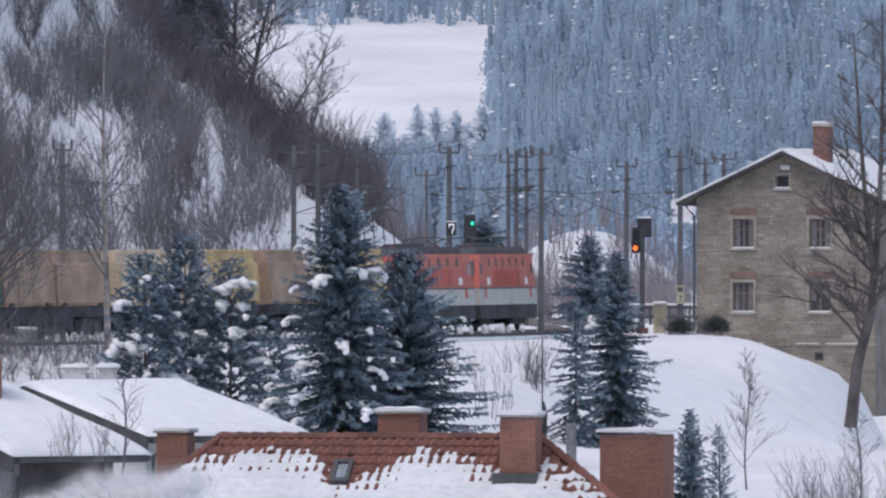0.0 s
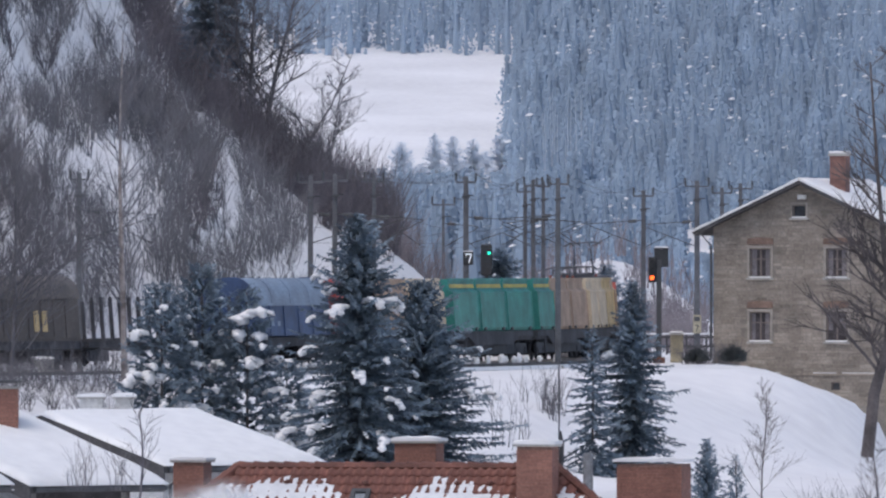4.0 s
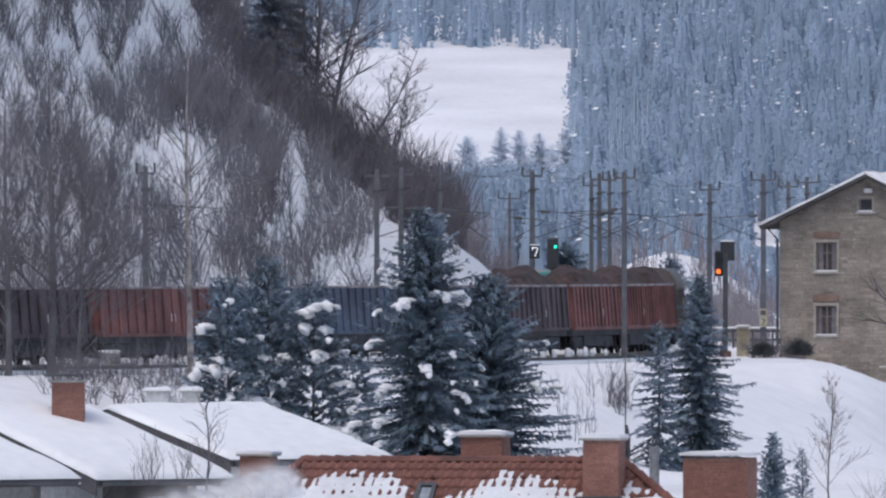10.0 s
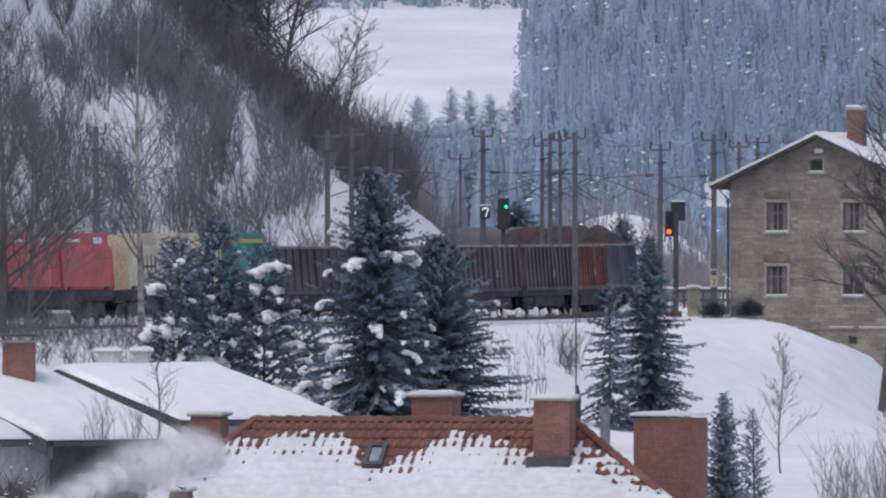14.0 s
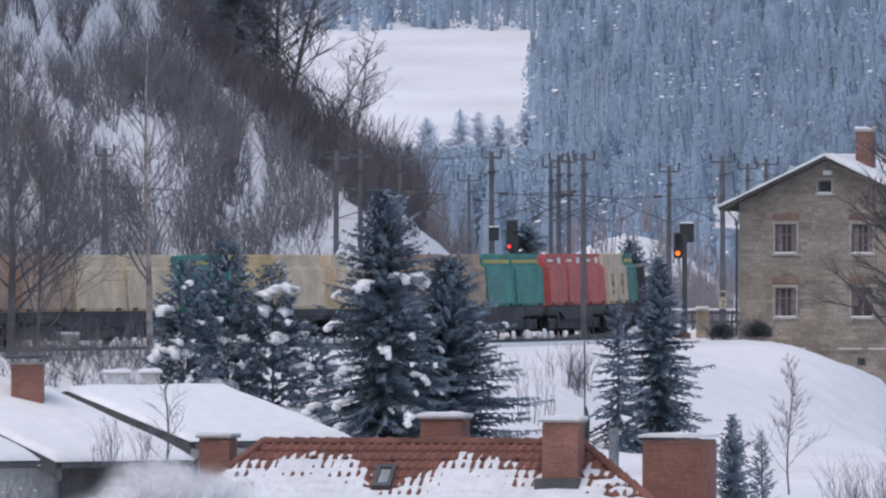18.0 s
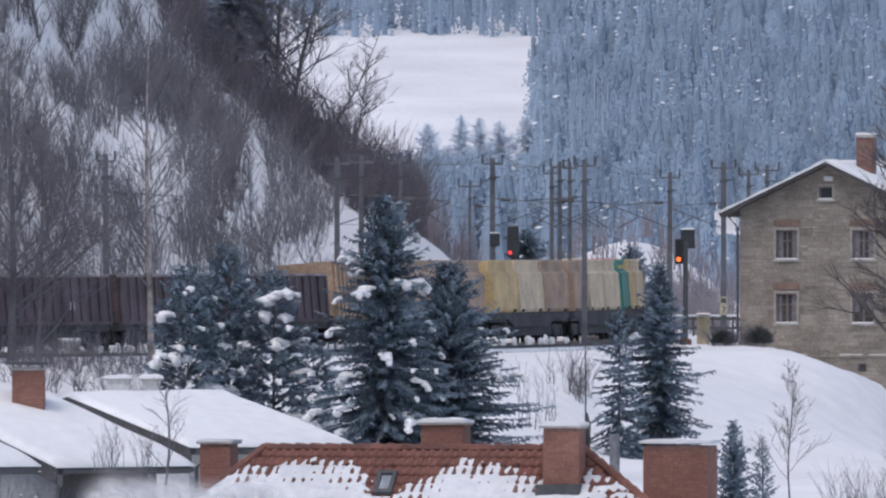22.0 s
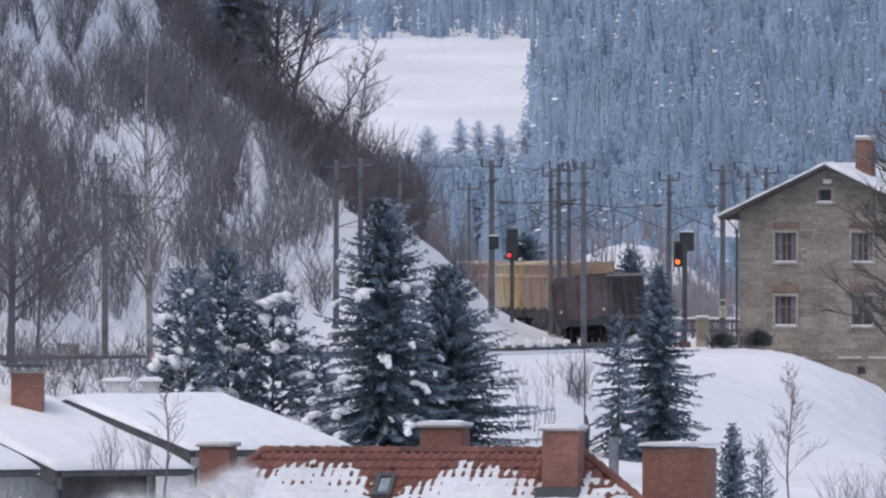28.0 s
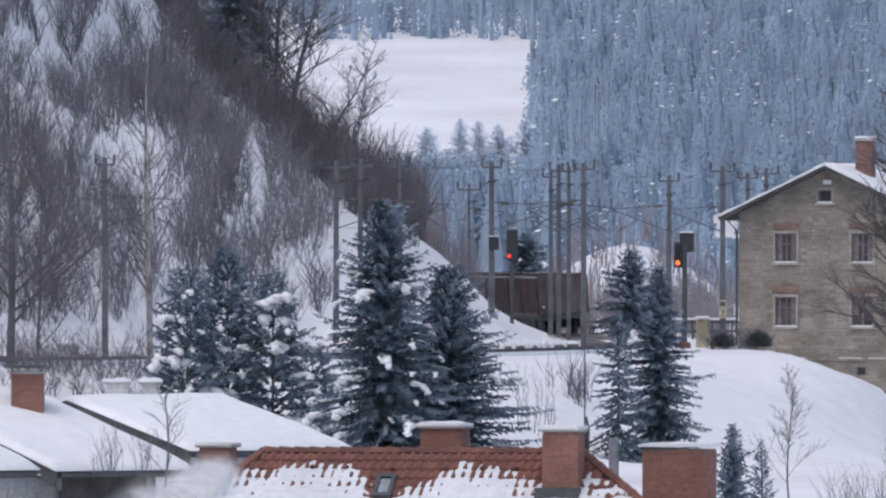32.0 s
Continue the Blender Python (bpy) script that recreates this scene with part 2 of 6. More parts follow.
def height(px, py):
    """Height of the snow-covered ground (numpy arrays)."""
    px, py = np.asarray(px, float), np.asarray(py, float)
    d = from_line(px, py)
    # outer side: a level shelf by the track, then a bank down to the village
    edge = np.where(px > 6, 40 - np.clip(px - 17, 0, 9) * 5, 6.0)
    edge = 6 + (edge - 6) * smooth(2, 12, px) * smooth(735, 770, py)
    out = np.clip(d - edge, 0, None)
    low = -0.35 - 2.4 * smooth(0, 16, out) - 0.05 * np.clip(out - 8, 0, 190)
    hollow = smooth(3, 7, px) * smooth(7, 20, out) * smooth(560, 640, py)
    low = low + hollow * (np.minimum(low, -4.95) - low)
    low = np.where(px > 3, np.maximum(low, -5.0 - 0.012 * np.clip(640 - py, 0, 400)), low)
    low = low - 0.45 * np.clip(px - 16.3, 0, 12) * smooth(700, 780, py) * (1 - smooth(880, 1000, py))
    low = low + 0.12 * wobble(px, py, 2.0) * smooth(6, 16, np.abs(d)) + 0.05 * wobble(px + 3, py * 0.6, 6.0) * smooth(6, 12, d)
    # inner side: the steep spur, with a flat strip along the track before it bends
    inn = np.clip(-d - 2.5, 0, None)
    bent = 0.43 * inn + 0.5 * np.clip(inn - 3.7, 0, None)
    flat = 0.10 * inn + 0.83 * np.clip(inn - 4.2, 0, None)
    hill = -0.3 + flat + (bent - flat) * smooth(-7, -1, px)
    hill = hill + 0.35 * smooth(2, 7, inn) * wobble(px, py * 0.3, 3.6) + 0.5 * smooth(6, 16, inn) * wobble(px + 7, py * 0.4 + 3, 1.9)
    hill = hill + 1.1 * np.clip(inn - 18.3, 0, 8)
    hill = np.minimum(hill, 34 + 4 * wobble(px, py, 0.3))
    z = np.where(d > 0, low, np.where(py < 1150, hill, np.minimum(hill, 34)))
    # the far side of the valley
    z = z * (1 - smooth(1100, 1500, py)) + -8 * smooth(1100, 1500, py)
    # a wooded snowy rise beyond the bend
    z = z + 14.0 * np.exp(-((px - 17.5) / 13) ** 2 - ((py - 1500) / 80) ** 2)
    return np.where(py > 2600, -8 + (py - 2600) * 0.09, z)


def grid_lines(stops):
    out = []
    for a, b, st in stops:
        out += list(np.arange(a, b, st))
    return np.array(out + [stops[-1][1]])


def ground():
    xs = grid_lines([(-2400, -400, 200), (-400, -120, 40), (-120, -45, 6), (-45, 40, 1.4), (40, 120, 8), (120, 400, 40), (400, 2400, 200)])
    ys = grid_lines([(-300, 250, 50), (250, 560, 20), (560, 640, 5), (640, 860, 1.4), (860, 1000, 6), (1000, 1600, 40), (1600, 2600, 100), (2600, 4800, 100)])
    gx, gy = np.meshgrid(xs, ys)
    gz = height(gx, gy)
    w = len(xs)
    vs = np.stack([gx, gy, gz], -1).reshape(-1, 3).tolist()
    fs = [(r * w + c, r * w + c + 1, (r + 1) * w + c + 1, (r + 1) * w + c) for r in range(len(ys) - 1) for c in range(w - 1)]
    tagged(new("ground", mesh_of("ground", vs, fs, SNOW_G, True)), "snow-covered valley ground rising to a steep spur", "ground", kind="structure")


ground()


# ---------------------------------------------------------------- track
def railway():
    def strip(name, off, half, z0, z1, material, parent, s0, s1, step):
        ss = np.arange(s0, s1 + step, step)
        vs, fs = [], []
        for s in ss:
            for o, z in ((off - half, z0), (off - half * 0.9, z1), (off + half * 0.9, z1), (off + half, z0)):
                x, y = beside(s, o)
                vs.append((x, y, z))
        for i in range(len(ss) - 1):
            for k in range(3):
                fs.append((4 * i + k, 4 * i + k + 1, 4 * i + k + 5, 4 * i + k + 4))
        ob = new(name, mesh_of(name, vs, fs, material))
        ob.parent = parent
        return ob
    track = tagged(strip("railway_track", 0, 2.3, -0.5, -0.22, BALLAST, None, -330, 150, 3), "curved railway track on a snowy ballast bed", "railway track", kind="structure")
    for o in (-0.75, 0.75):
        lift = o * math.tan(radians(CANT))
        strip("rail", o, 0.05, -0.2 + lift, lift, RAILM, track, -330, 150, 1.5)
        strip("snow_bank", o * 2.9, 0.5, -0.34, -0.16, SNOW, track, -330, 150, 3)
    strip("snow_bank", 0, 0.5, -0.22, -0.15, SNOW, track, -330, 150, 3)
    sl = box(-1.25, 1.25, -0.12, 0.12, -0.26, -0.17)
    me = bpy.data.meshes.new("sleeper")
    sl.to_mesh(me)
    sl.free()
    me.materials.append(DARKWOOD)
    for i in range(290):
        s = -150 + i * 0.65
        x, y, th = line_at(s)
        ob = new("sleeper", me)
        ob.parent = track
        ob.matrix_local = pose(x, y, 0, 0, -CANT, -math.degrees(th))
    # lumps of snow left standing on the ballast along the outer rail
    rng = random.Random(17)
    lumps = []
    for k in range(4):
        bm = bmesh.new()
        lump(bm, (0.7 * k, 0, 0.1), rng.uniform(0.10, 0.17), rng.uniform(0.10, 0.2), rng.uniform(0.16, 0.30), None, 2)
        bmesh.ops.translate(bm, verts=bm.verts, vec=(-0.7 * k, 0, 0))
        me = bpy.data.meshes.new("snow_lump")
        bm.to_mesh(me)
        bm.free()
        me.materials.append(SNOW)
        me.shade_smooth()
        lumps.append(me)
    # plain dark strip for an unidentified line along the outer side
    strip("cable_duct", 2.45, 0.13, -0.4, -0.02, DARKWOOD, track, -330, 60, 3)
    for i in range(230):
        s = -138 + i * 0.75 + rng.uniform(-0.15, 0.15)
        if rng.random() < (0.35 if s < -80 else 0.72):
            continue
        x, y = beside(s, 1.9 + rng.uniform(-0.1, 0.1))
        ob = new("snow_lump", rng.choice(lumps))
        ob.parent = track
        ob.matrix_local = pose(x, y, rng.uniform(-0.05, 0.06), 0, 0, rng.uniform(0, 360))


railway()
for s in (-132.5,):
    x, y = beside(s, 1.95)
    c = thing("track_box", pose(x, y, -0.35, 0, 0, 20), "grey trackside box half buried in snow", "track box")
    part("body", box(-0.4, 0.4, -0.3, 0.3, 0, 0.85, 0.03), CONC, c)
    part("snow_cap", box(-0.44, 0.44, -0.34, 0.34, 0.85, 1.0, 0.07), SNOW, c, "cap of snow")


# ---------------------------------------------------------------- rolling stock (all stand along +y, front at +y, rails at z = 0)
def rounded(w, z0, z1, r, n=4):
    """Body section with rounded upper corners."""
    pts = [(-w, z0), (w, z0)]
    for i in range(n + 1):
        a = math.pi / 2 * i / n
        pts.append((w - r + r * math.cos(a), z1 - r + r * math.sin(a)))
    for i in range(n + 1):
        a = math.pi / 2 * (1 + i / n)
        pts.append((-w + r + r * math.cos(a), z1 - r + r * math.sin(a)))
    return pts


def wheel_mesh():
    bm = bmesh.new()
    for sx in (-0.75, 0.75):
        bmesh.ops.create_cone(bm, cap_ends=True, segments=16, radius1=0.46, radius2=0.46, depth=0.13, matrix=pose(sx, 0, 0, 0, 90, 0))
        bmesh.ops.create_cone(bm, cap_ends=True, segments=8, radius1=0.17, radius2=0.17, depth=0.3, matrix=pose(sx * 1.3, 0, 0, 0, 90, 0))
    bmesh.ops.create_cone(bm, cap_ends=True, segments=8, radius1=0.09, radius2=0.09, depth=1.5, matrix=pose(0, 0, 0, 0, 90, 0))
    me = bpy.data.meshes.new("wheelset")
    bm.to_mesh(me)
    bm.free()
    me.materials.append(UNDER)
    return me


WHEELS = wheel_mesh()
ROLL = []


def bogie(root, y, base=1.8):
    bm = bmesh.new()
    for sx in (-1, 1):
        verts_box(bm, sx * 1.02 - 0.07, sx * 1.02 + 0.07, y - base / 2 - 0.45, y + base / 2 + 0.45, 0.30, 0.80)
    verts_box(bm, -1.0, 1.0, y - 0.3, y + 0.3, 0.5, 0.85)
    part("bogie_frame", bm, UNDER, root)
    for sy in (-1, 1):
        w = new("wheelset", WHEELS)
        w.parent = root
        w.matrix_local = pose(0, y + sy * base / 2, 0.46)
        ROLL.append(w)


def buffers(root, length, z=1.05):
    for e in (-1, 1):
        for sx in (-0.87, 0.87):
            bm = tube([(sx, e * (length / 2 - 0.62), z), (sx, e * (length / 2 - 0.08), z)], 0.09, 0.09, 8)
            bmesh.ops.create_cone(bm, cap_ends=True, segments=12, radius1=0.22, radius2=0.22, depth=0.06, matrix=pose(sx, e * (length / 2 - 0.05), z, 90, 0, 0))
            part("buffer", bm, UNDER, root)


def open_wagon(paint, load=None, length=14.04, tail=False, top=3.28):
    names = {EAOS: "brown", EAOS_RED: "red-brown", EAOS_GREY: "grey", EAOS_BLUE: "faded blue", BOX_T: "tall tan"}
    root = thing("open_wagon", None, "%s ribbed steel open goods wagon%s" % (names[paint], ", heaped with scrap" if load else ""), "goods wagon", "wagons of the train")
    h = length / 2 - 0.62
    part("underframe", box(-1.25, 1.25, -h, h, 0.85, 1.2), UNDER, root)
    part("floor", box(-1.36, 1.36, -h, h, 1.2, 1.3), paint, root)
    # dark block between the bogies, for brake gear and the shadow there
    part("brake_gear", box(-1.12, 1.12, -h + 3.8, h - 3.8, 0.34, 0.85), UNDER, root)
    for sx in (-1, 1):
        part("side_wall", box(sx * 1.36, sx * 1.30, -h, h, 1.25, top - 0.1), paint, root)
        part("top_rail", box(sx * 1.43, sx * 1.28, -h - 0.03, h + 0.03, top - 0.11, top, 0.02), RIM, root, "rim pale with frost")
        part("sill", box(sx * 1.43, sx * 1.30, -h, h, 1.1, 1.26), paint, root)
        for i in range(13):
            y = -h + 0.12 + i * (2 * h - 0.24) / 12
            part("rib", box(sx * 1.45, sx * 1.355, y - 0.085, y + 0.085, 1.2, top - 0.13), paint, root)
        if not tail:
            part("lettering_panel", box(sx * 1.372, sx * 1.36, h * 0.30, h * 0.30 + 0.5, 1.75, 2.1), WHITE, root, "faded white lettering panel")
    for e in (-1, 1):
        part("end_wall", box(-1.36, 1.36, e * h, e * (h - 0.07), 1.25, top), paint, root)
        for x in (-0.9, -0.3, 0.3, 0.9):
            part("end_rib", box(x - 0.07, x + 0.07, e * (h + 0.08), e * (h - 0.02), 1.15, top - 0.03), paint, root)
    if load:
        rng = random.Random(load)
        bm = bmesh.new()
        n, m = 26, 8
        grid = []
        for i in range(n + 1):
            row = []
            for j in range(m + 1):
                u, v = i / n * 2 - 1, j / m * 2 - 1
                hump = 1.25 * math.sqrt(max(0.0, 1 - abs((u - 0.28) * 1.55) ** 3.2)) * math.sqrt(max(0.0, 1 - v * v * 0.9)) + 0.12
                row.append(bm.verts.new((v * 1.28, u * (h - 0.2), 2.72 + hump * 1.12 * (0.95 + 0.2 * noise.noise(Vector((u * 3 + load, v * 2, 0)))) + 0.05 * rng.uniform(-1, 1))))
            grid.append(row)
        for a, b in zip(grid, grid[1:]):
            for j in range(m):
                bm.faces.new((a[j], a[j + 1], b[j + 1], b[j]))
        part("scrap_load", bm, SCRAP, root, "heap of rusty scrap")
    if tail:
        for x in (-1.05, 1.05):
            bm = bmesh.new()
            bmesh.ops.create_cone(bm, cap_ends=True, segments=10, radius1=0.08, radius2=0.07, depth=0.1, matrix=pose(x, -h - 0.15, 1.6, 90, 0, 0))
            part("tail_plate", bm, CONC, root, "pale tail signal plate")
    for y in (-h + 2.2, h - 2.2):
        bogie(root, y)
    buffers(root, length)
    return root, length


def container(root, y0, y1, paint, ribbed=False, logo=None):
    """A wood-chip container with a wider lower body and an inset top."""
    a, b = y0 + 0.19, y1 - 0.19
    body = part("container", prism([(-1.26, 1.40), (1.26, 1.40), (1.40, 1.55), (1.40, 3.22), (1.24, 3.36), (1.20, 3.86), (-1.20, 3.86), (-1.24, 3.36), (-1.40, 3.22), (-1.40, 1.55)], "y", a, b), paint, root)
    for sx in (-1, 1):
        bm = box(sx * 1.27, sx * 1.18, a - 0.01, b + 0.01, 3.74, 3.88, 0.015)
        part("top_rim", bm, paint, body)
        if ribbed:
            for i in range(14):
                y = a + 0.15 + i * (b - a - 0.3) / 13
                part("rib", box(sx * 1.45, sx * 1.36, y - 0.06, y + 0.06, 1.5, 3.7), paint, body)
        for y in (a + 0.06, b - 0.06):
            part("corner_post", box(sx * 1.425, sx * 1.30, y - 0.07, y + 0.07, 1.42, 3.24), paint, body)
        for y in (a + 0.8, b - 0.8):
            part("fork_pocket", box(sx * 1.43, sx * 1.34, y - 0.2, y + 0.2, 1.42, 1.56), BLACK, body)
        part("ledge_rail", box(sx * 1.425, sx * 1.33, a, b, 3.13, 3.22, 0.01), paint, body)
        if paint is BOX_G:
            part("stripe", box(sx * 1.262, sx * 1.19, a + 0.2, b - 0.2, 3.44, 3.60), STRIPE, body, "yellow stripe")
        if paint is BOX_R:
            part("emblem", box(sx * 1.247, sx * 1.19, b - 1.6, b - 0.7, 3.42, 3.70), WHITE, body, "pale square emblem")
            part("lettering_bar", box(sx * 1.247, sx * 1.19, a + 1.0, a + 2.6, 3.50, 3.62), WHITE, body, "pale unreadable lettering")
        if logo:
            bm = bmesh.new()
            verts_box(bm, sx * 1.408, sx * 1.39, (a + b) / 2 - 0.8, (a + b) / 2 + 0.8, 2.35, 2.45)
            for k in range(4):
                verts_box(bm, sx * 1.408, sx * 1.39, (a + b) / 2 - 0.9 + k * 0.5, (a + b) / 2 - 0.75 + k * 0.5, 2.2, 2.9)
            verts_box(bm, sx * 1.408, sx * 1.39, (a + b) / 2 - 0.35, (a + b) / 2 + 0.35, 1.85, 2.1)
            part("emblem", bm, DARKWOOD, body, "faded dark emblem")
    part("lid", box(-1.19, 1.19, a + 0.1, b - 0.1, 3.7, 3.80), paint, body)


COLOURS = {"Y": BOX_Y, "C": BOX_C, "T": BOX_T, "G": BOX_G, "R": BOX_R, "K": BOX_T, "L": BOX_C}
WORDS = {"Y": "yellow", "C": "cream", "T": "tan", "G": "green", "R": "red", "K": "ribbed tan", "L": "cream"}


def container_wagon(boxes, length=19.74):
    words = []
    for b in boxes:
        if WORDS[b] not in words:
            words.append(WORDS[b])
    root = thing("container_wagon", None, "flat wagon carrying three %s wood-chip containers" % " and ".join(words), "goods wagon", "wagons of the train")
    h = length / 2 - 0.62
    part("underframe", box(-1.2, 1.2, -h, h, 0.95, 1.32), UNDER, root)
    for sx in (-1, 1):
        part("side_sill", prism([(-h, 1.38), (h, 1.38), (h, 1.1), (h - 3.6, 1.1), (h - 5, 0.72), (-h + 5, 0.72), (-h + 3.6, 1.1), (-h, 1.1)], "x", sx * 1.32, sx * 1.18), UNDER, root)
    # dark filler under the frame: brake gear together with its shade
    part("brake_gear", box(-1.12, 1.12, -h + 3.7, h - 3.7, 0.30, 0.96), UNDER, root)
    part("deck", box(-1.22, 1.22, -h, h, 1.322, 1.40), UNDER, root)
    each = (length - 1.24) / 3
    for i, b in enumerate(boxes):
        container(root, h - (i + 1) * each, h - i * each, COLOURS[b], b == "K", b == "L")
    for y in (-h + 2.1, h - 2.1):
        bogie(root, y)
    buffers(root, length)
    return root, length


def blue_wagon(length=12.0):
    root = thing("covered_hopper", None, "blue covered goods wagon with a pale rounded hood and dark ends", "goods wagon", "wagons of the train")
    h = length / 2 - 0.62
    part("underframe", box(-1.25, 1.25, -h, h, 0.85, 1.25), UNDER, root)
    part("body", box(-1.42, 1.42, -h + 0.14, h - 0.14, 1.3, 2.72, 0.02), BLUE, root, "dark blue lower side")
    part("hood", prism(rounded(1.44, 2.72, 3.98, 0.95, 8), "y", -h + 0.14, h - 0.14), BLUE_P, root, "pale blue rounded hood")
    for e in (-1, 1):
        part("end_wall", prism(rounded(1.47, 1.28, 4.02, 0.95, 8), "y", e * h, e * (h - 0.14)), BLUE, root, "dark blue rounded end wall")
        part("end_beam", box(-1.4, 1.4, e * (h + 0.05), e * h, 1.28, 1.5), UNDER, root)
    for y in (-h * 0.5, 0.0, h * 0.5):
        part("band", prism(rounded(1.455, 2.7, 3.995, 0.95, 8), "y", y - 0.05, y + 0.05), BLUE_P, root)
    for sx in (-1, 1):
        part("hand_rail", box(sx * 1.50, sx * 1.44, -h, h, 2.66, 2.76), BLUE_P, root)
        part("lettering_panel", box(sx * 1.432, sx * 1.40, -h * 0.75, -h * 0.45, 2.25, 2.5), BLUE_P, root, "pale unreadable lettering")
        for k in range(3):
            part("lettering_bar", box(sx * 1.432, sx * 1.40, -h * 0.7 + k * 0.9, -h * 0.7 + k * 0.9 + 0.4, 1.75, 1.95), BLUE_P, root)
        for k in range(6):
            y = -h + 0.3 + k * (2 * h - 0.6) / 5
            part("rib", box(sx * 1.46, sx * 1.40, y - 0.05, y + 0.05, 1.3, 2.68), BLUE, root)
    for y in (-h + 1.9, h - 1.9):
        bogie(root, y)
    buffers(root, length)
    return root, length


def stake_wagon(length=20.4):
    root = thing("stake_wagon", None, "empty flat wagon with upright steel stakes", "goods wagon", "wagons of the train")
    h = length / 2 - 0.62
    part("underframe", box(-1.2, 1.2, -h, h, 0.9, 1.2), UNDER, root)
    part("deck", box(-1.35, 1.35, -h, h, 1.2, 1.3), DARKWOOD, root)
    for sx in (-1, 1):
        for i in range(17):
            y = -h + 0.4 + i * (2 * h - 0.8) / 16
            part("stake", box(sx * 1.38, sx * 1.24, y - 0.08, y + 0.08, 1.2, 3.1, 0.02), UNDER, root)
    for y in (-h + 1.5, h - 1.5):
        bogie(root, y, 1.4)
    buffers(root, length)
    return root, length


def sliding_wagon(length=23.9):
    root = thing("sliding_wall_wagon", None, "long covered wagon with brown sliding walls and a curved grey-green roof", "goods wagon", "wagons of the train")
    h = length / 2 - 0.62
    part("underframe", box(-1.25, 1.25, -h, h, 0.85, 1.2), UNDER, root)
    part("body", box(-1.36, 1.36, -h + 0.1, h - 0.1, 1.2, 3.05), SLIDE_D, root)
    part("roof", prism(rounded(1.42, 3.05, 4.12, 0.95, 6), "y", -h, h), SLIDE, root, "curved grey-green roof")
    for sx in (-1, 1):
        for i in range(4):
            y0 = -h + 0.2 + i * (2 * h - 0.4) / 4
            y1 = y0 + (2 * h - 0.4) / 4 - 0.12
            part("sliding_door", box(sx * 1.40, sx * 1.35, y0, y1, 1.3, 3.0, 0.02), SLIDE_D, root)
            for k in range(1, 4):
                y = y0 + (y1 - y0) * k / 4
                part("door_rib", box(sx * 1.425, sx * 1.39, y - 0.04, y + 0.04, 1.35, 2.95), SLIDE_D, root)
        part("placard", box(sx * 1.432, sx * 1.39, h * 0.62, h * 0.62 + 0.5, 1.6, 2.5), BOX_Y, root, "yellow placard")
        part("placard", box(sx * 1.432, sx * 1.39, h * 0.54, h * 0.54 + 0.5, 1.6, 2.5), BOX_Y, root, "yellow placard")
        part("gutter", box(sx * 1.45, sx * 1.38, -h, h, 3.02, 3.12), SLIDE, root)
    for y in (-h + 3, h - 3):
        bogie(root, y)
    buffers(root, length)
    return root, length


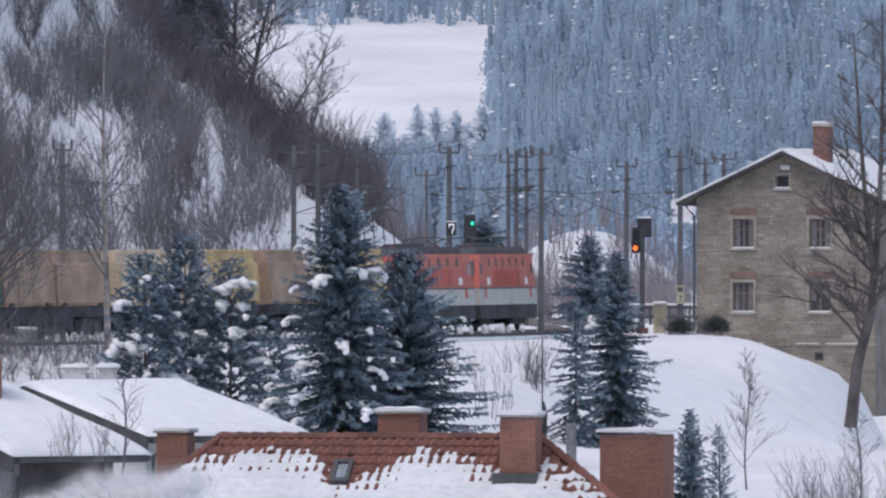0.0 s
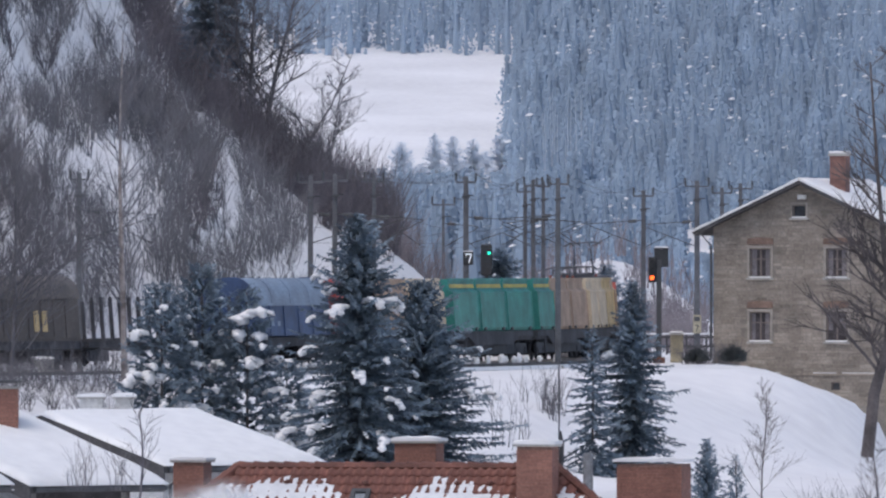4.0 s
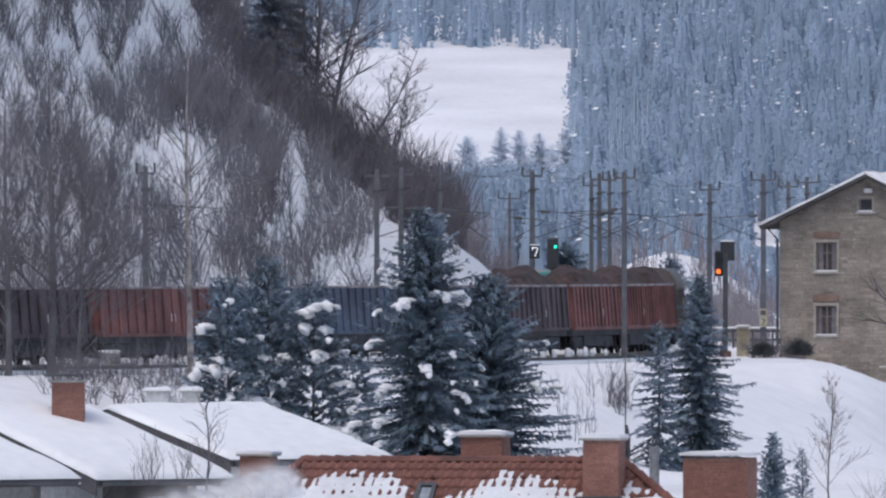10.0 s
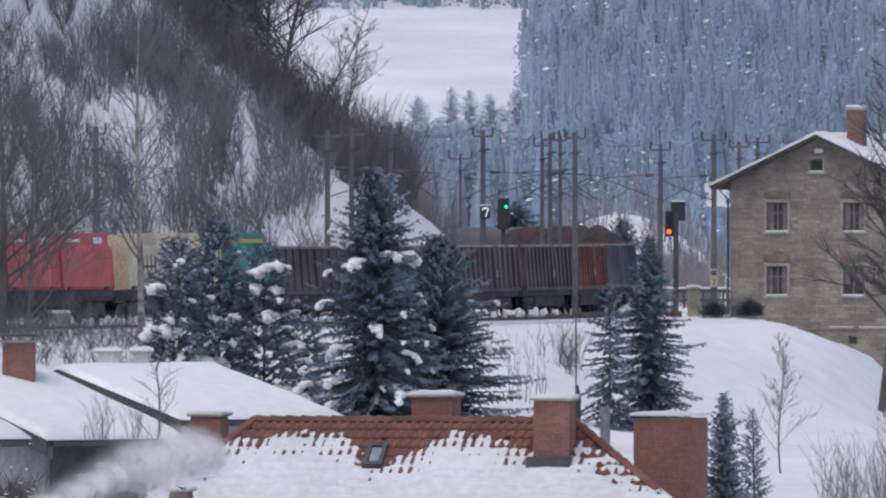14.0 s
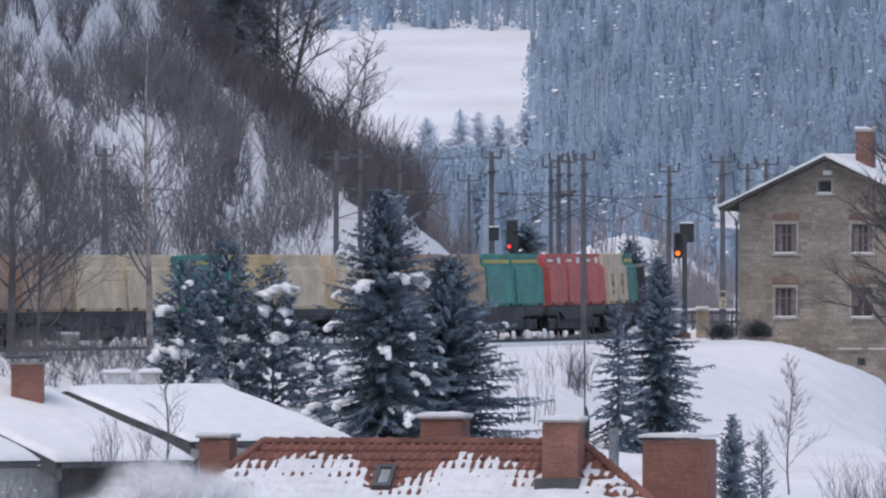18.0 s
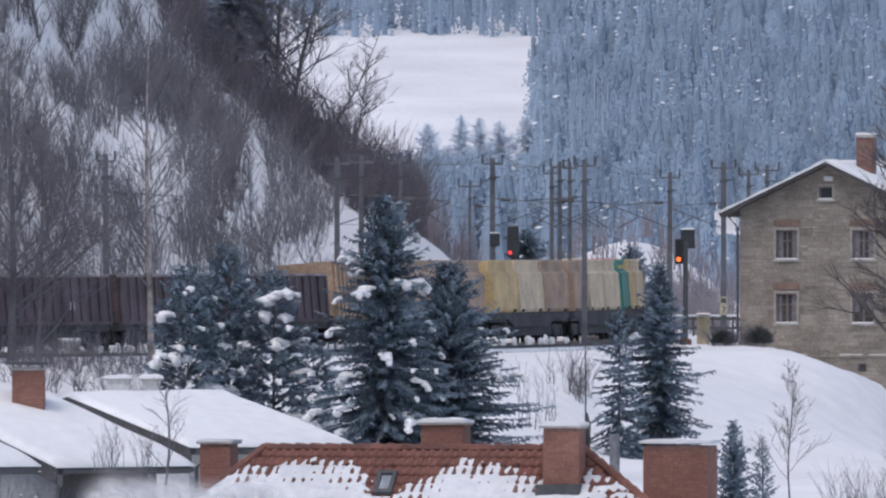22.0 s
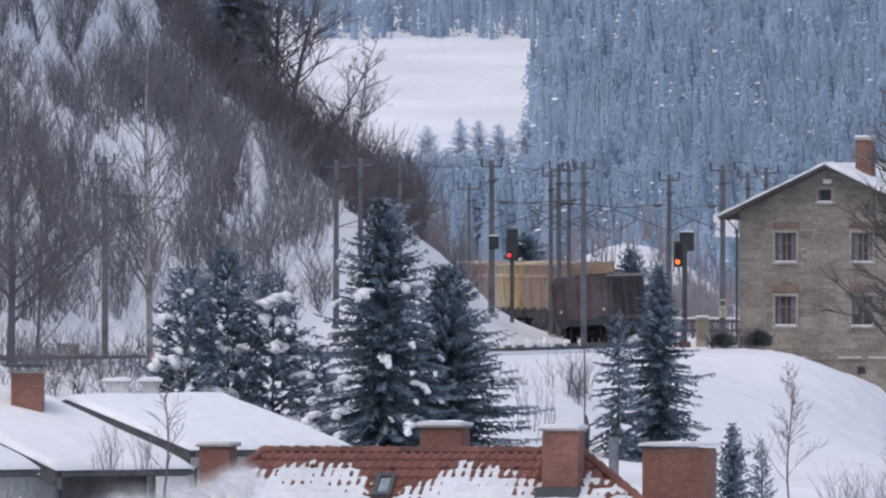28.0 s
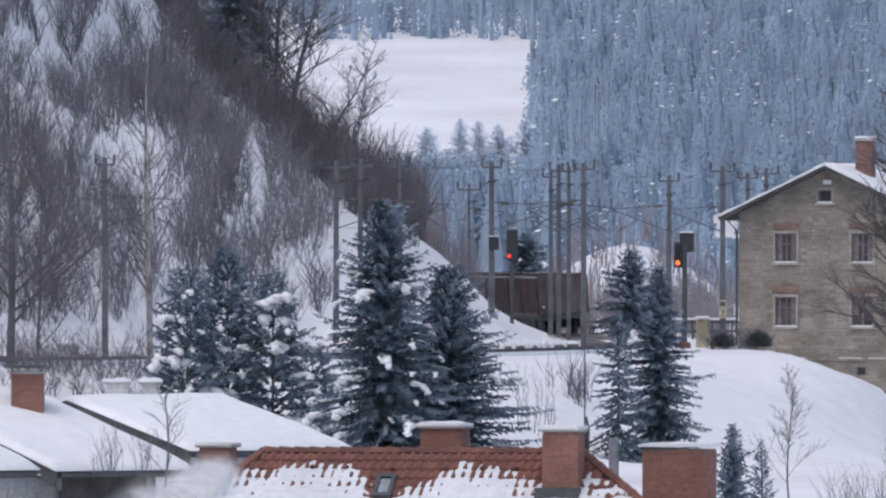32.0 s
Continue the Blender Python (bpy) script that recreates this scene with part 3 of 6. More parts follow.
def loco(raised, length=16.1):
    root = thing("electric_locomotive", None, "red and grey electric locomotive with %s pantograph" % ("a raised" if raised else "a lowered"), "locomotive", "locomotives of the train")
    h = length / 2 - 0.55

    def shell(z0, z1, w, slope0, slope1):
        return prism([(-h + slope0, z0), (h - slope0, z0), (h - slope1, z1), (-h + slope1, z1)], "x", -w, w)
    part("skirt", shell(0.55, 1.2, 1.45, 0.05, 0.0), UNDER, root)
    part("lower_body", shell(1.2, 2.0, 1.49, 0.0, 0.0), LOCO_G, root, "light grey lower band")
    part("upper_body", shell(2.0, 3.62, 1.48, 0.0, 0.62), LOCO_R, root, "faded red upper body")
    part("roof", prism([(-h + 0.7, 3.62), (h - 0.7, 3.62), (h - 1.3, 3.98), (-h + 1.3, 3.98)], "x", -1.2, 1.2), LOCO_D, root, "dark sooty roof")
    for sx in (-1, 1):
        for k in range(6):
            y = -h + 3.0 + k * (2 * h - 6) / 5
            part("vent", box(sx * 1.495, sx * 1.46, y - 0.17, y + 0.17, 3.02, 3.42, 0.02), BLACK, root, "small dark vent window")
        for e in (-1, 1):
            part("cab_door", box(sx * 1.497, sx * 1.46, e * (h - 1.9), e * (h - 1.25), 1.5, 3.3, 0.02), LOCO_R, root)
            part("cab_window", box(sx * 1.497, sx * 1.46, e * (h - 1.15), e * (h - 0.6), 2.65, 3.15, 0.02), GLASS, root)
            part("number_bar", box(sx * 1.502, sx * 1.48, e * (h - 2.9), e * (h - 2.2), 2.15, 2.5), WHITE, root, "pale unreadable lettering")
        for k in range(14):
            y = -3.6 + k * 0.52
            part("louvre", box(sx * 1.51, sx * 1.47, y, y + 0.12, 2.1, 2.9), LOCO_R, root)
        part("stripe", box(sx * 1.50, sx * 1.47, -h, h, 1.95, 2.02), LOCO_D, root)
    for e in (-1, 1):
        bm = bmesh.new()
        verts_box(bm, -1.25, 1.25, -0.03, 0.03, -0.38, 0.38, m=pose(0, e * (h - 0.28), 2.95, e * 21, 0, 0))
        part("windscreen", bm, GLASS, root)
        for x in (-1.0, 0, 1.0):
            bm = bmesh.new()
            bmesh.ops.create_cone(bm, cap_ends=True, segments=12, radius1=0.14, radius2=0.12, depth=0.1, matrix=pose(x, e * (h + 0.02), 1.55 if x else 3.45, 90, 0, 0))
            part("headlight", bm, WHITE, root)
        # pantograph
        y, up = e * 4.2, 1.6 if (raised and e < 0) else 0.32
        bm = bmesh.new()
        for x in (-0.5, 0.5):
            tube([(x, y - 1.0, 4.05), (x * 0.9, y + e * 0.9, 4.1 + up * 0.5), (x * 0.8, y, 4.1 + up)], 0.03, 0.025, 5, bm)
            tube([(x, y + 1.0, 4.05), (x * 0.9, y - e * 0.9, 4.1 + up * 0.5), (x * 0.8, y, 4.1 + up)], 0.03, 0.025, 5, bm)
        tube([(-0.98, y, 4.05 + up), (-0.6, y, 4.17 + up), (0.6, y, 4.17 + up), (0.98, y, 4.05 + up)], 0.035, 0.035, 5, bm)
        part("pantograph", bm, LOCO_D, root, "dark steel pantograph")
        for x in (-0.6, 0.6):
            part("insulator", tube([(x, y, 3.95), (x, y, 4.12)], 0.09, 0.07, 8), LAMP_RED_PAINT, root)
    part("roof_gear", box(-0.5, 0.5, -2.4, 2.4, 3.95, 4.2, 0.05), LOCO_D, root)
    for y in (-h + 3.3, h - 3.3):
        bogie(root, y, 2.9)
    buffers(root, length)
    return root, length


LAMP_RED_PAINT = mat("oxide_red", (0.22, 0.06, 0.045), 0.6, 0.3, 1.0, 0.1)

TRAIN = [loco(False), loco(True)]
for code in ("YCT", "YCC", "TTG", "GGG", "CTR"):
    TRAIN.append(container_wagon(code, 19.6))
TRAIN += [blue_wagon(), stake_wagon(20.4), sliding_wagon()]
for paint, heap in ((EAOS_RED, 1), (EAOS_RED, 2), (EAOS_RED, 3), (EAOS, 4), (EAOS, 0), (EAOS_BLUE, 0), (EAOS_GREY, 0), (EAOS_RED, 0), (EAOS, 0), (EAOS, 0), (EAOS, 0), (EAOS, 0)):
    TRAIN.append(open_wagon(paint, heap, {1: 12.4}.get(heap, 14.04)))
for code in ("GLL", "RRR", "GGT", "TTC", "CYG", "CCT", "TCY"):
    TRAIN.append(container_wagon(code, 19.65))
TRAIN.append(container_wagon("TTT", 17.8))
TRAIN.append(open_wagon(BOX_T, 0, 8.3, top=3.85))
for i in range(5):
    TRAIN.append(open_wagon(EAOS, 0, tail=i == 4))

# seconds and metres: where the front of the first wagon behind the locomotives stands along the line
RUN = [(0.0, -81.3), (5.0, 26.0), (9.0, 111.5), (14.0, 217.0), (20.0, 344.8), (24.0, 430.0), (32.0, 605.0)]


def motions():
    front = 32.2
    for root, length in TRAIN:
        mid = front - length / 2
        front -= length
        rows = []
        for k in range(65):
            t = k * 0.5
            s = float(np.interp(t, [r[0] for r in RUN], [r[1] for r in RUN])) + mid
            xa, ya, _ = line_at(s - length * 0.36)
            xb, yb, _ = line_at(s + length * 0.36)
            rows.append((t, pose((xa + xb) / 2, (ya + yb) / 2, 0, 0, -CANT, -math.degrees(math.atan2(xb - xa, yb - ya)))))
        walk(root, rows)
    walk(ADDED_SHUTTER, [(0.0, pose(-0.14, -0.16, 4.30)), (14.9, pose(-0.14, -0.16, 4.30)), (15.1, pose(0.14, -0.16, 5.21)), (32.0, pose(0.14, -0.16, 5.21))])
    turns = [(0.0, 0), (14.8, 0), (14.9, 60), (15.0, 120), (15.1, 180), (32.0, 180)]
    walk(LEAF, [(t, pose(0, 0.05, 4.95, 0, 0, a)) for t, a in turns])
    for puff, (x, y, z), k in PUFFS:
        rows = []
        for i in range(17):
            t = i * 2.0
            rows.append((t, pose(x + 0.45 * math.sin(0.35 * t + k), y, z + 0.32 * math.sin(0.27 * t + 0.6 * k + 2.0), 0, 12 * math.sin(0.2 * t + k), 0)))
        walk(puff, rows)


# ---------------------------------------------------------------- masts, wires and signals
def zg(x, y):
    return float(height(np.array([x]), np.array([y]))[0])


def mast(x, y, top, arm=0.85, bracket=0.0, turn=0.0, steel=False, width=0.15):
    """A timber-brown lattice-less mast with a head beam and two insulators; bracket: reach of the arm to the wire."""
    base = zg(x, y) - 0.3
    root = thing("catenary_mast", pose(x, y, base, 0, 0, turn), "dark weathered overhead-line mast with insulators", "mast", "overhead-line masts")
    h = top - base
    bm = bmesh.new()
    w = width
    verts_box(bm, -w, w, -w * 0.8, w * 0.8, 0, h, bevel=0.03)
    for v in bm.verts:
        k = 1 - 0.28 * v.co.z / h
        v.co.x, v.co.y = v.co.x * k, v.co.y * k
    part("pole", bm, MAST, root)
    part("footing", box(-w * 2, w * 2, -w * 2, w * 2, -0.3, 0.45, 0.05), CONC, root, "concrete footing")
    part("head_beam", box(-arm * 0.6, arm * 0.6, -0.045, 0.045, h - 0.36, h - 0.27), MAST, root)
    for sx in (-1, 1):
        bm = tube([(sx * arm * 0.58, 0, h - 0.3), (sx * arm * 0.58, 0, h + 0.16)], 0.03, 0.03, 6)
        for k in range(4):
            bmesh.ops.create_cone(bm, cap_ends=True, segments=8, radius1=0.075, radius2=0.05, depth=0.07, matrix=pose(sx * arm * 0.58, 0, h - 0.2 + k * 0.1))
        part("insulator", bm, STEEL, root)
    part("clamp", box(-w * 1.15, w * 1.15, -w, w, h - 1.1, h - 0.98), STEEL, root)
    part("side_stub", box(0, arm * 0.42, -0.03, 0.03, h - 1.0, h - 0.94), STEEL, root)
    if bracket:
        hz = 6.3 - base
        part("bracket_arm", tube([(0, 0, hz + 0.7), (bracket, 0, hz + 0.5)], 0.024, 0.02, 6), STEEL, root)
        part("bracket_strut", tube([(0, 0, hz - 0.7), (bracket, 0, hz + 0.45)], 0.024, 0.02, 6), STEEL, root)
        part("steady_arm", tube([(bracket * 0.55, 0, hz - 0.1), (bracket * 0.95, 0, hz - 0.75)], 0.025, 0.02, 5), STEEL, root)
        bm = tube([(bracket * 0.12, 0, hz + 0.66), (bracket * 0.12 + 0.45 * (1 if bracket > 0 else -1), 0, hz + 0.64)], 0.085, 0.085, 8)
        part("insulator", bm, STEEL, root)
    return root


MASTS = [
    mast(6.72, 758, 8.77, 0.85, -2.8),
    mast(2.43, 793, 9.05, 0.85, 3.4, width=0.17),
    mast(5.48, 806, 8.64, 0.7, 2.6, width=0.13),
    mast(5.93, 812, 8.98, 0.8, 2.6, width=0.13),
    mast(6.64, 836, 9.06, 0.6, -2.2, width=0.12),
    mast(12.06, 846, 8.60, 0.9, -3.0),
    mast(15.20, 862, 9.20, 1.1, -3.0, width=0.17),
    mast(18.44, 960, 9.29, 1.0, 2.5),
    mast(19.36, 950, 9.51, 1.2, 2.5),
    mast(-4.97, 738, 8.76, 1.0, 3.6),
    mast(-3.86, 742, 8.86, 1.0, 3.2),
    mast(-14.92, 700, 8.67, 0.7, 3.4),
    mast(1.48, 905, 8.37, 1.1, 2.0, width=0.1),
    mast(-2.11, 770, 8.97, 0.8, 2.4, width=0.12),
]


def wire(a, b, sag=0.35, r=0.011, n=10, name="overhead_wire"):
    pts = [Vector(a).lerp(Vector(b), i / n) - Vector((0, 0, sag * 4 * (i / n) * (1 - i / n))) for i in range(n + 1)]
    ob = obj(name, tube(pts, r, r, 4, cap=False), STEEL)
    return tagged(ob, "thin dark overhead wire strung between masts", "wire", "overhead wires")


def contact_wire():
    marks = [-330, -270, -215, -165, -118, -78, -45, -15, 15, 45, 80, 120]
    for a, b in zip(marks, marks[1:]):
        xa, ya = beside(a, 0)
        xb, yb = beside(b, 0)
        wire((xa, ya, 5.6), (xb, yb, 5.6), 0.0)
        wire((xa, ya, 6.9), (xb, yb, 6.9), 0.7)
        for k in range(1, 5):
            f = k / 5
            x, y = xa + (xb - xa) * f, ya + (yb - ya) * f
            wire((x, y, 5.6), (x, y, 6.9 - 2.8 * f * (1 - f)), 0.0, 0.008, 1, "dropper_wire")


contact_wire()


def top_of(i, side=0.0):
    m = MASTS[i].matrix_world.translation
    return (m.x + side, m.y, m.z + [c for c in MASTS[i].children if c.name.startswith("pole")][0].dimensions.z + 0.1)


for i, j in ((9, 10), (10, 1), (1, 3), (3, 4), (0, 5), (5, 6), (6, 8), (11, 9), (1, 2), (13, 1), (12, 3), (8, 7)):
    for side in (-0.5, 0.5):
        wire(top_of(i, side), top_of(j, side), 0.5, 0.010)
part("cross_beam", tube([(-6.94, 738, 8.89), (-3.26, 738, 8.94)], 0.05, 0.05, 6), STEEL, None).parent = MASTS[9]
MASTS[9].children[-1].matrix_parent_inverse = MASTS[9].matrix_world.inverted()


def signal(x, y, zlamp, lamp, glow_label, number=False, width=0.55):
    base = zg(x, y) - 0.2
    root = thing("railway_signal", pose(x, y, base), "dark railway signal on a post showing %s light" % glow_label, "railway signal")
    h = zlamp - base
    part("post", box(0.12, 0.38, 0.1, 0.32, 0, h + 0.9, 0.02), STEEL, root)
    part("base", box(-0.05, 0.55, -0.1, 0.5, -0.2, 0.5, 0.03), RUST, root, "rusty base box")
    part("signal_head", box(-0.28, 0.12, -0.1, 0.2, h - 0.25, h + 1.05, 0.05), BLACK, root)
    part("back_board", box(0.0, 0.72, 0.12, 0.24, h + 0.55, h + 1.5, 0.04), BLACK, root)
    part("snow_cap", box(0.02, 0.70, 0.05, 0.3, h + 1.5, h + 1.58, 0.03), SNOW, root, "cap of snow")
    for k, dz in enumerate((0.0, 0.38, 0.76)):
        bm = bmesh.new()
        bmesh.ops.create_cone(bm, cap_ends=True, segments=14, radius1=0.11, radius2=0.11, depth=0.06, matrix=pose(-0.1, -0.13, h + dz, 90, 0, 0))
        part("lamp", bm, lamp if k == 0 else BLACK, root, "glowing lamp" if k == 0 else "")
        bm = bmesh.new()
        bmesh.ops.create_cone(bm, cap_ends=False, segments=12, radius1=0.14, radius2=0.14, depth=0.22, matrix=pose(-0.1, -0.22, h + dz, 90, 0, 0))
        for v in list(bm.verts):
            if v.co.z < h + dz - 0.02:
                bm.verts.remove(v)
        part("visor", bm, BLACK, root)
    return root


RUST = mat("rusty_iron", (0.16, 0.08, 0.06), 0.85, 0.4, 0.5, 0.06)
signal(11.94, 800, 3.96, LAMP_O, "an orange")


def block_signal():
    """The signal behind the track: a green and a red lamp; an added shutter stands in for switching them."""
    x, y = 3.48, 800.0
    root = thing("block_signal", pose(x, y, 0), "black railway signal head with a green and a red lamp", "railway signal")
    part("signal_head", box(-0.29, 0.29, -0.06, 0.2, 4.07, 5.64, 0.05), BLACK, root)
    part("post", box(-0.1, 0.1, 0.2, 0.4, zg(x, y) - 0.2, 5.50, 0.02), STEEL, root)
    for nm, dx, z, m in (("green_lamp", 0.14, 5.21, LAMP_GN), ("red_lamp", -0.14, 4.30, LAMP_RD)):
        bm = bmesh.new()
        bmesh.ops.create_cone(bm, cap_ends=True, segments=14, radius1=0.085, radius2=0.085, depth=0.06, matrix=pose(dx, -0.09, z, 90, 0, 0))
        part(nm, bm, m, root)
    # added plate: slides from one lamp to the other instead of switching
    sh = part("shutter", box(-0.14, 0.14, -0.02, 0.02, -0.14, 0.14, 0.01), BLACK, root, "added black shutter covering the lamp that is not lit")
    return sh


ADDED_SHUTTER = block_signal()


def speed_indicator():
    x, y = 2.54, 792.4
    root = thing("speed_indicator", pose(x, y, 0), "black box showing a lit white figure 7", "railway signal")
    part("case", box(-0.26, 0.26, 0.14, 0.3, 4.61, 5.26, 0.03), BLACK, root)
    part("snow_cap", box(-0.24, 0.24, 0.1, 0.3, 5.26, 5.32, 0.02), SNOW, root)
    # added leaf: turns the figure away in place of its lamp going out
    leaf = part("indicator_leaf", box(-0.22, 0.22, -0.03, 0.0, -0.27, 0.27), BLACK, root)
    bm = bmesh.new()
    verts_box(bm, -0.13, 0.15, -0.045, -0.03, 0.17, 0.22)
    verts_box(bm, -0.13, -0.09, -0.045, -0.03, 0.07, 0.17)
    verts_box(bm, 0.055, 0.10, -0.046, -0.031, -0.22, 0.22, m=pose(0.02, 0, -0.01, 0, 18, 0))
    part("figure", bm, LAMP_W, leaf, "lit white figure 7")
    return leaf


LAMP_W = mat("white_lamp", (0.9, 0.95, 1.0), 0.5, 0.0, emit=0.5)
LEAF = speed_indicator()


def track_things():
    c = thing("relay_cabinet", pose(13.18, 806, zg(13.18, 806)), "pale weathered relay cabinet with a cap of snow", "cabinet")
    part("body", box(-0.32, 0.32, -0.3, 0.3, 0, 1.03 - zg(13.18, 806), 0.03), CABINET, c)
    h = 1.03 - zg(13.18, 806)
    part("lid", box(-0.38, 0.38, -0.36, 0.36, h, h + 0.06), CONC, c)
    part("snow_cap", box(-0.36, 0.36, -0.34, 0.34, h + 0.06, h + 0.22, 0.07), SNOW, c)
    sg = part("sign_plate", box(-0.22, 0.22, -0.26, -0.22, 5.3 - 3.75, 6.3 - 3.75), CABINET, MASTS[6], "pale number plate")
    part("number_bar", box(-0.15, 0.15, -0.275, -0.262, 2.2, 2.45), STEEL, sg)
    cu = bpy.data.curves.new("figure", "FONT")
    cu.body, cu.size, cu.extrude, cu.align_x = "7", 0.5, 0.006, "CENTER"
    cu.materials.append(STEEL)
    f = new("figure", cu)
    f.parent = sg
    f.matrix_local = pose(0, -0.268, 1.65, 90, 0, 0)
    fence = thing("track_fence", pose(12.73, 880, zg(12.73, 880)), "low snow-topped timber fence behind the track", "fence")
    for i in range(9):
        part("post", box(i * 0.55 - 0.05, i * 0.55 + 0.05, -0.05, 0.05, 0, 1.1), DARKWOOD, fence)
    for z in (0.4, 0.9):
        part("rail", box(-0.1, 4.6, -0.08, -0.05, z, z + 0.12), DARKWOOD, fence)
    part("snow_cap", box(-0.1, 4.6, -0.1, 0.06, 1.1, 1.2, 0.03), SNOW, fence)


CABINET = mat("pale_cabinet", (0.42, 0.38, 0.28), 0.8, 0.25, 0.8, 0.1)
track_things()


# ---------------------------------------------------------------- station house
def house():
    x0, y0, w, depth = 14.94, 800.0, 8.9, 13.0
    ridge, eave, foot = 8.86, 6.67, -4.5
    phi = 16.0
    root = thing("station_house", pose(x0, y0, 0, 0, 0, -phi), "two-storey stone house with a snow-covered gable roof", "house")
    wl_ = w / math.cos(radians(phi))
    T = 0.5
    # openings in the gable wall: x0, x1, z0, z1
    k = w / wl_
    opens = []
    for px0, px1, py0, py1 in OPENINGS:
        opens.append((px0 / k, px1 / k, py0, py1))
    gable = part("gable_wall", bmesh.new(), MORTAR, root)
    bm = bmesh.new()
    xs = sorted({0.0, wl_, *[o[0] for o in opens], *[o[1] for o in opens]})
    zs = sorted({foot, eave, *[o[2] for o in opens], *[o[3] for o in opens]})
    zs = [z for z in zs if z <= eave]

    def free(xm, zm):
        return not any(a < xm < b and c < zm < d for a, b, c, d in opens)
    for xa, xb in zip(xs, xs[1:]):
        for za, zb in zip(zs, zs[1:]):
            if free((xa + xb) / 2, (za + zb) / 2):
                verts_box(bm, xa, xb, 0, T, za, zb)
    bmesh.ops.remove_doubles(bm, verts=bm.verts, dist=0.001)
    bm.to_mesh(gable.data)
    bm.free()
    wa, wb, wc, wd = opens[4]
    rise_ = (ridge - 0.15 - eave) / (wl_ / 2)
    za, zb = eave + rise_ * min(wa, wl_ - wa), eave + rise_ * min(wb, wl_ - wb)
    for prof in ([(0, eave), (wa, eave), (wa, za)], [(wb, eave), (wl_, eave), (wb, zb)], [(wa, eave), (wb, eave), (wb, wc), (wa, wc)], [(wa, wd), (wb, wd), (wb, zb), (wl_ / 2, ridge - 0.15), (wa, za)]):
        part("gable_top", prism(prof, "y", 0.0, T), MORTAR, root)
    for sx in (0, wl_ - T):
        part("side_wall", box(sx, sx + T, T, depth, foot, eave), MORTAR, root)
    part("rear_wall", prism([(0, foot), (wl_, foot), (wl_, eave), (wl_ / 2, ridge - 0.15), (0, eave)], "y", depth - T, depth), MORTAR, root)
    part("attic_floor", box(T, wl_ - T, T, depth - T, eave - 0.3, eave), DARKWOOD, root)
    # stone facing, course by course
    rng = random.Random(4)
    stones = []
    z = foot + 2.0
    while z < ridge - 0.4:
        hgt = rng.uniform(0.13, 0.25)
        x = 0.0
        lim0, lim1 = 0.0, wl_
        if z + hgt > eave:
            q = (z + hgt - eave) / (ridge - 0.15 - eave)
            lim0, lim1 = wl_ / 2 * q, wl_ - wl_ / 2 * q
        x = lim0
        while x < lim1 - 0.1:
            ln = min(rng.uniform(0.22, 0.8), lim1 - x)
            if free(x + ln / 2, z + hgt / 2) and free(x + 0.03, z + hgt / 2) and free(x + ln - 0.03, z + hgt / 2):
                stones.append((x + 0.012, x + ln - 0.012, z + 0.012, z + hgt - 0.012, rng.uniform(0.010, 0.026)))
            x += ln
        z += hgt
    return root, gable, stones, opens, wl_, T, ridge, eave, depth


OPENINGS = [
    (16.76 - 14.94, 17.81 - 14.94, 3.96, 5.44),
    (20.58 - 14.94, 21.63 - 14.94, 3.96, 5.44),
    (16.76 - 14.94, 17.79 - 14.94, 0.74, 2.25),
    (20.58 - 14.94, 21.63 - 14.94, 0.74, 2.25),
    (18.90 - 14.94, 19.58 - 14.94, 6.98, 7.66),
    (20.84 - 14.94, 21.29 - 14.94, -1.74, -1.26),
    (19.04 - 14.94, 19.30 - 14.94, -1.51, -1.29),
]
HOUSE, GABLE, STONES, OPENS, HW, HT, RIDGE, EAVE, HDEPTH = house()


SURROUND = mat("window_surround", (0.36, 0.325, 0.29), 0.85, 0.2, 0.6, 0.08)
LINTEL = mat("brick_lintel", (0.235, 0.16, 0.13), 0.9, 0.3, 0.5, 0.06)


PANE = mat("old_window_glass", (0.085, 0.075, 0.08), 0.2, 0.3, 0.5, 0.2)
CURTAIN = mat("net_curtain", (0.20, 0.185, 0.20), 0.9, 0.25, 0.3, 0.06)
FRAME_B = mat("weathered_window_frame", (0.20, 0.165, 0.15), 0.7, 0.2, 0.6, 0.05)


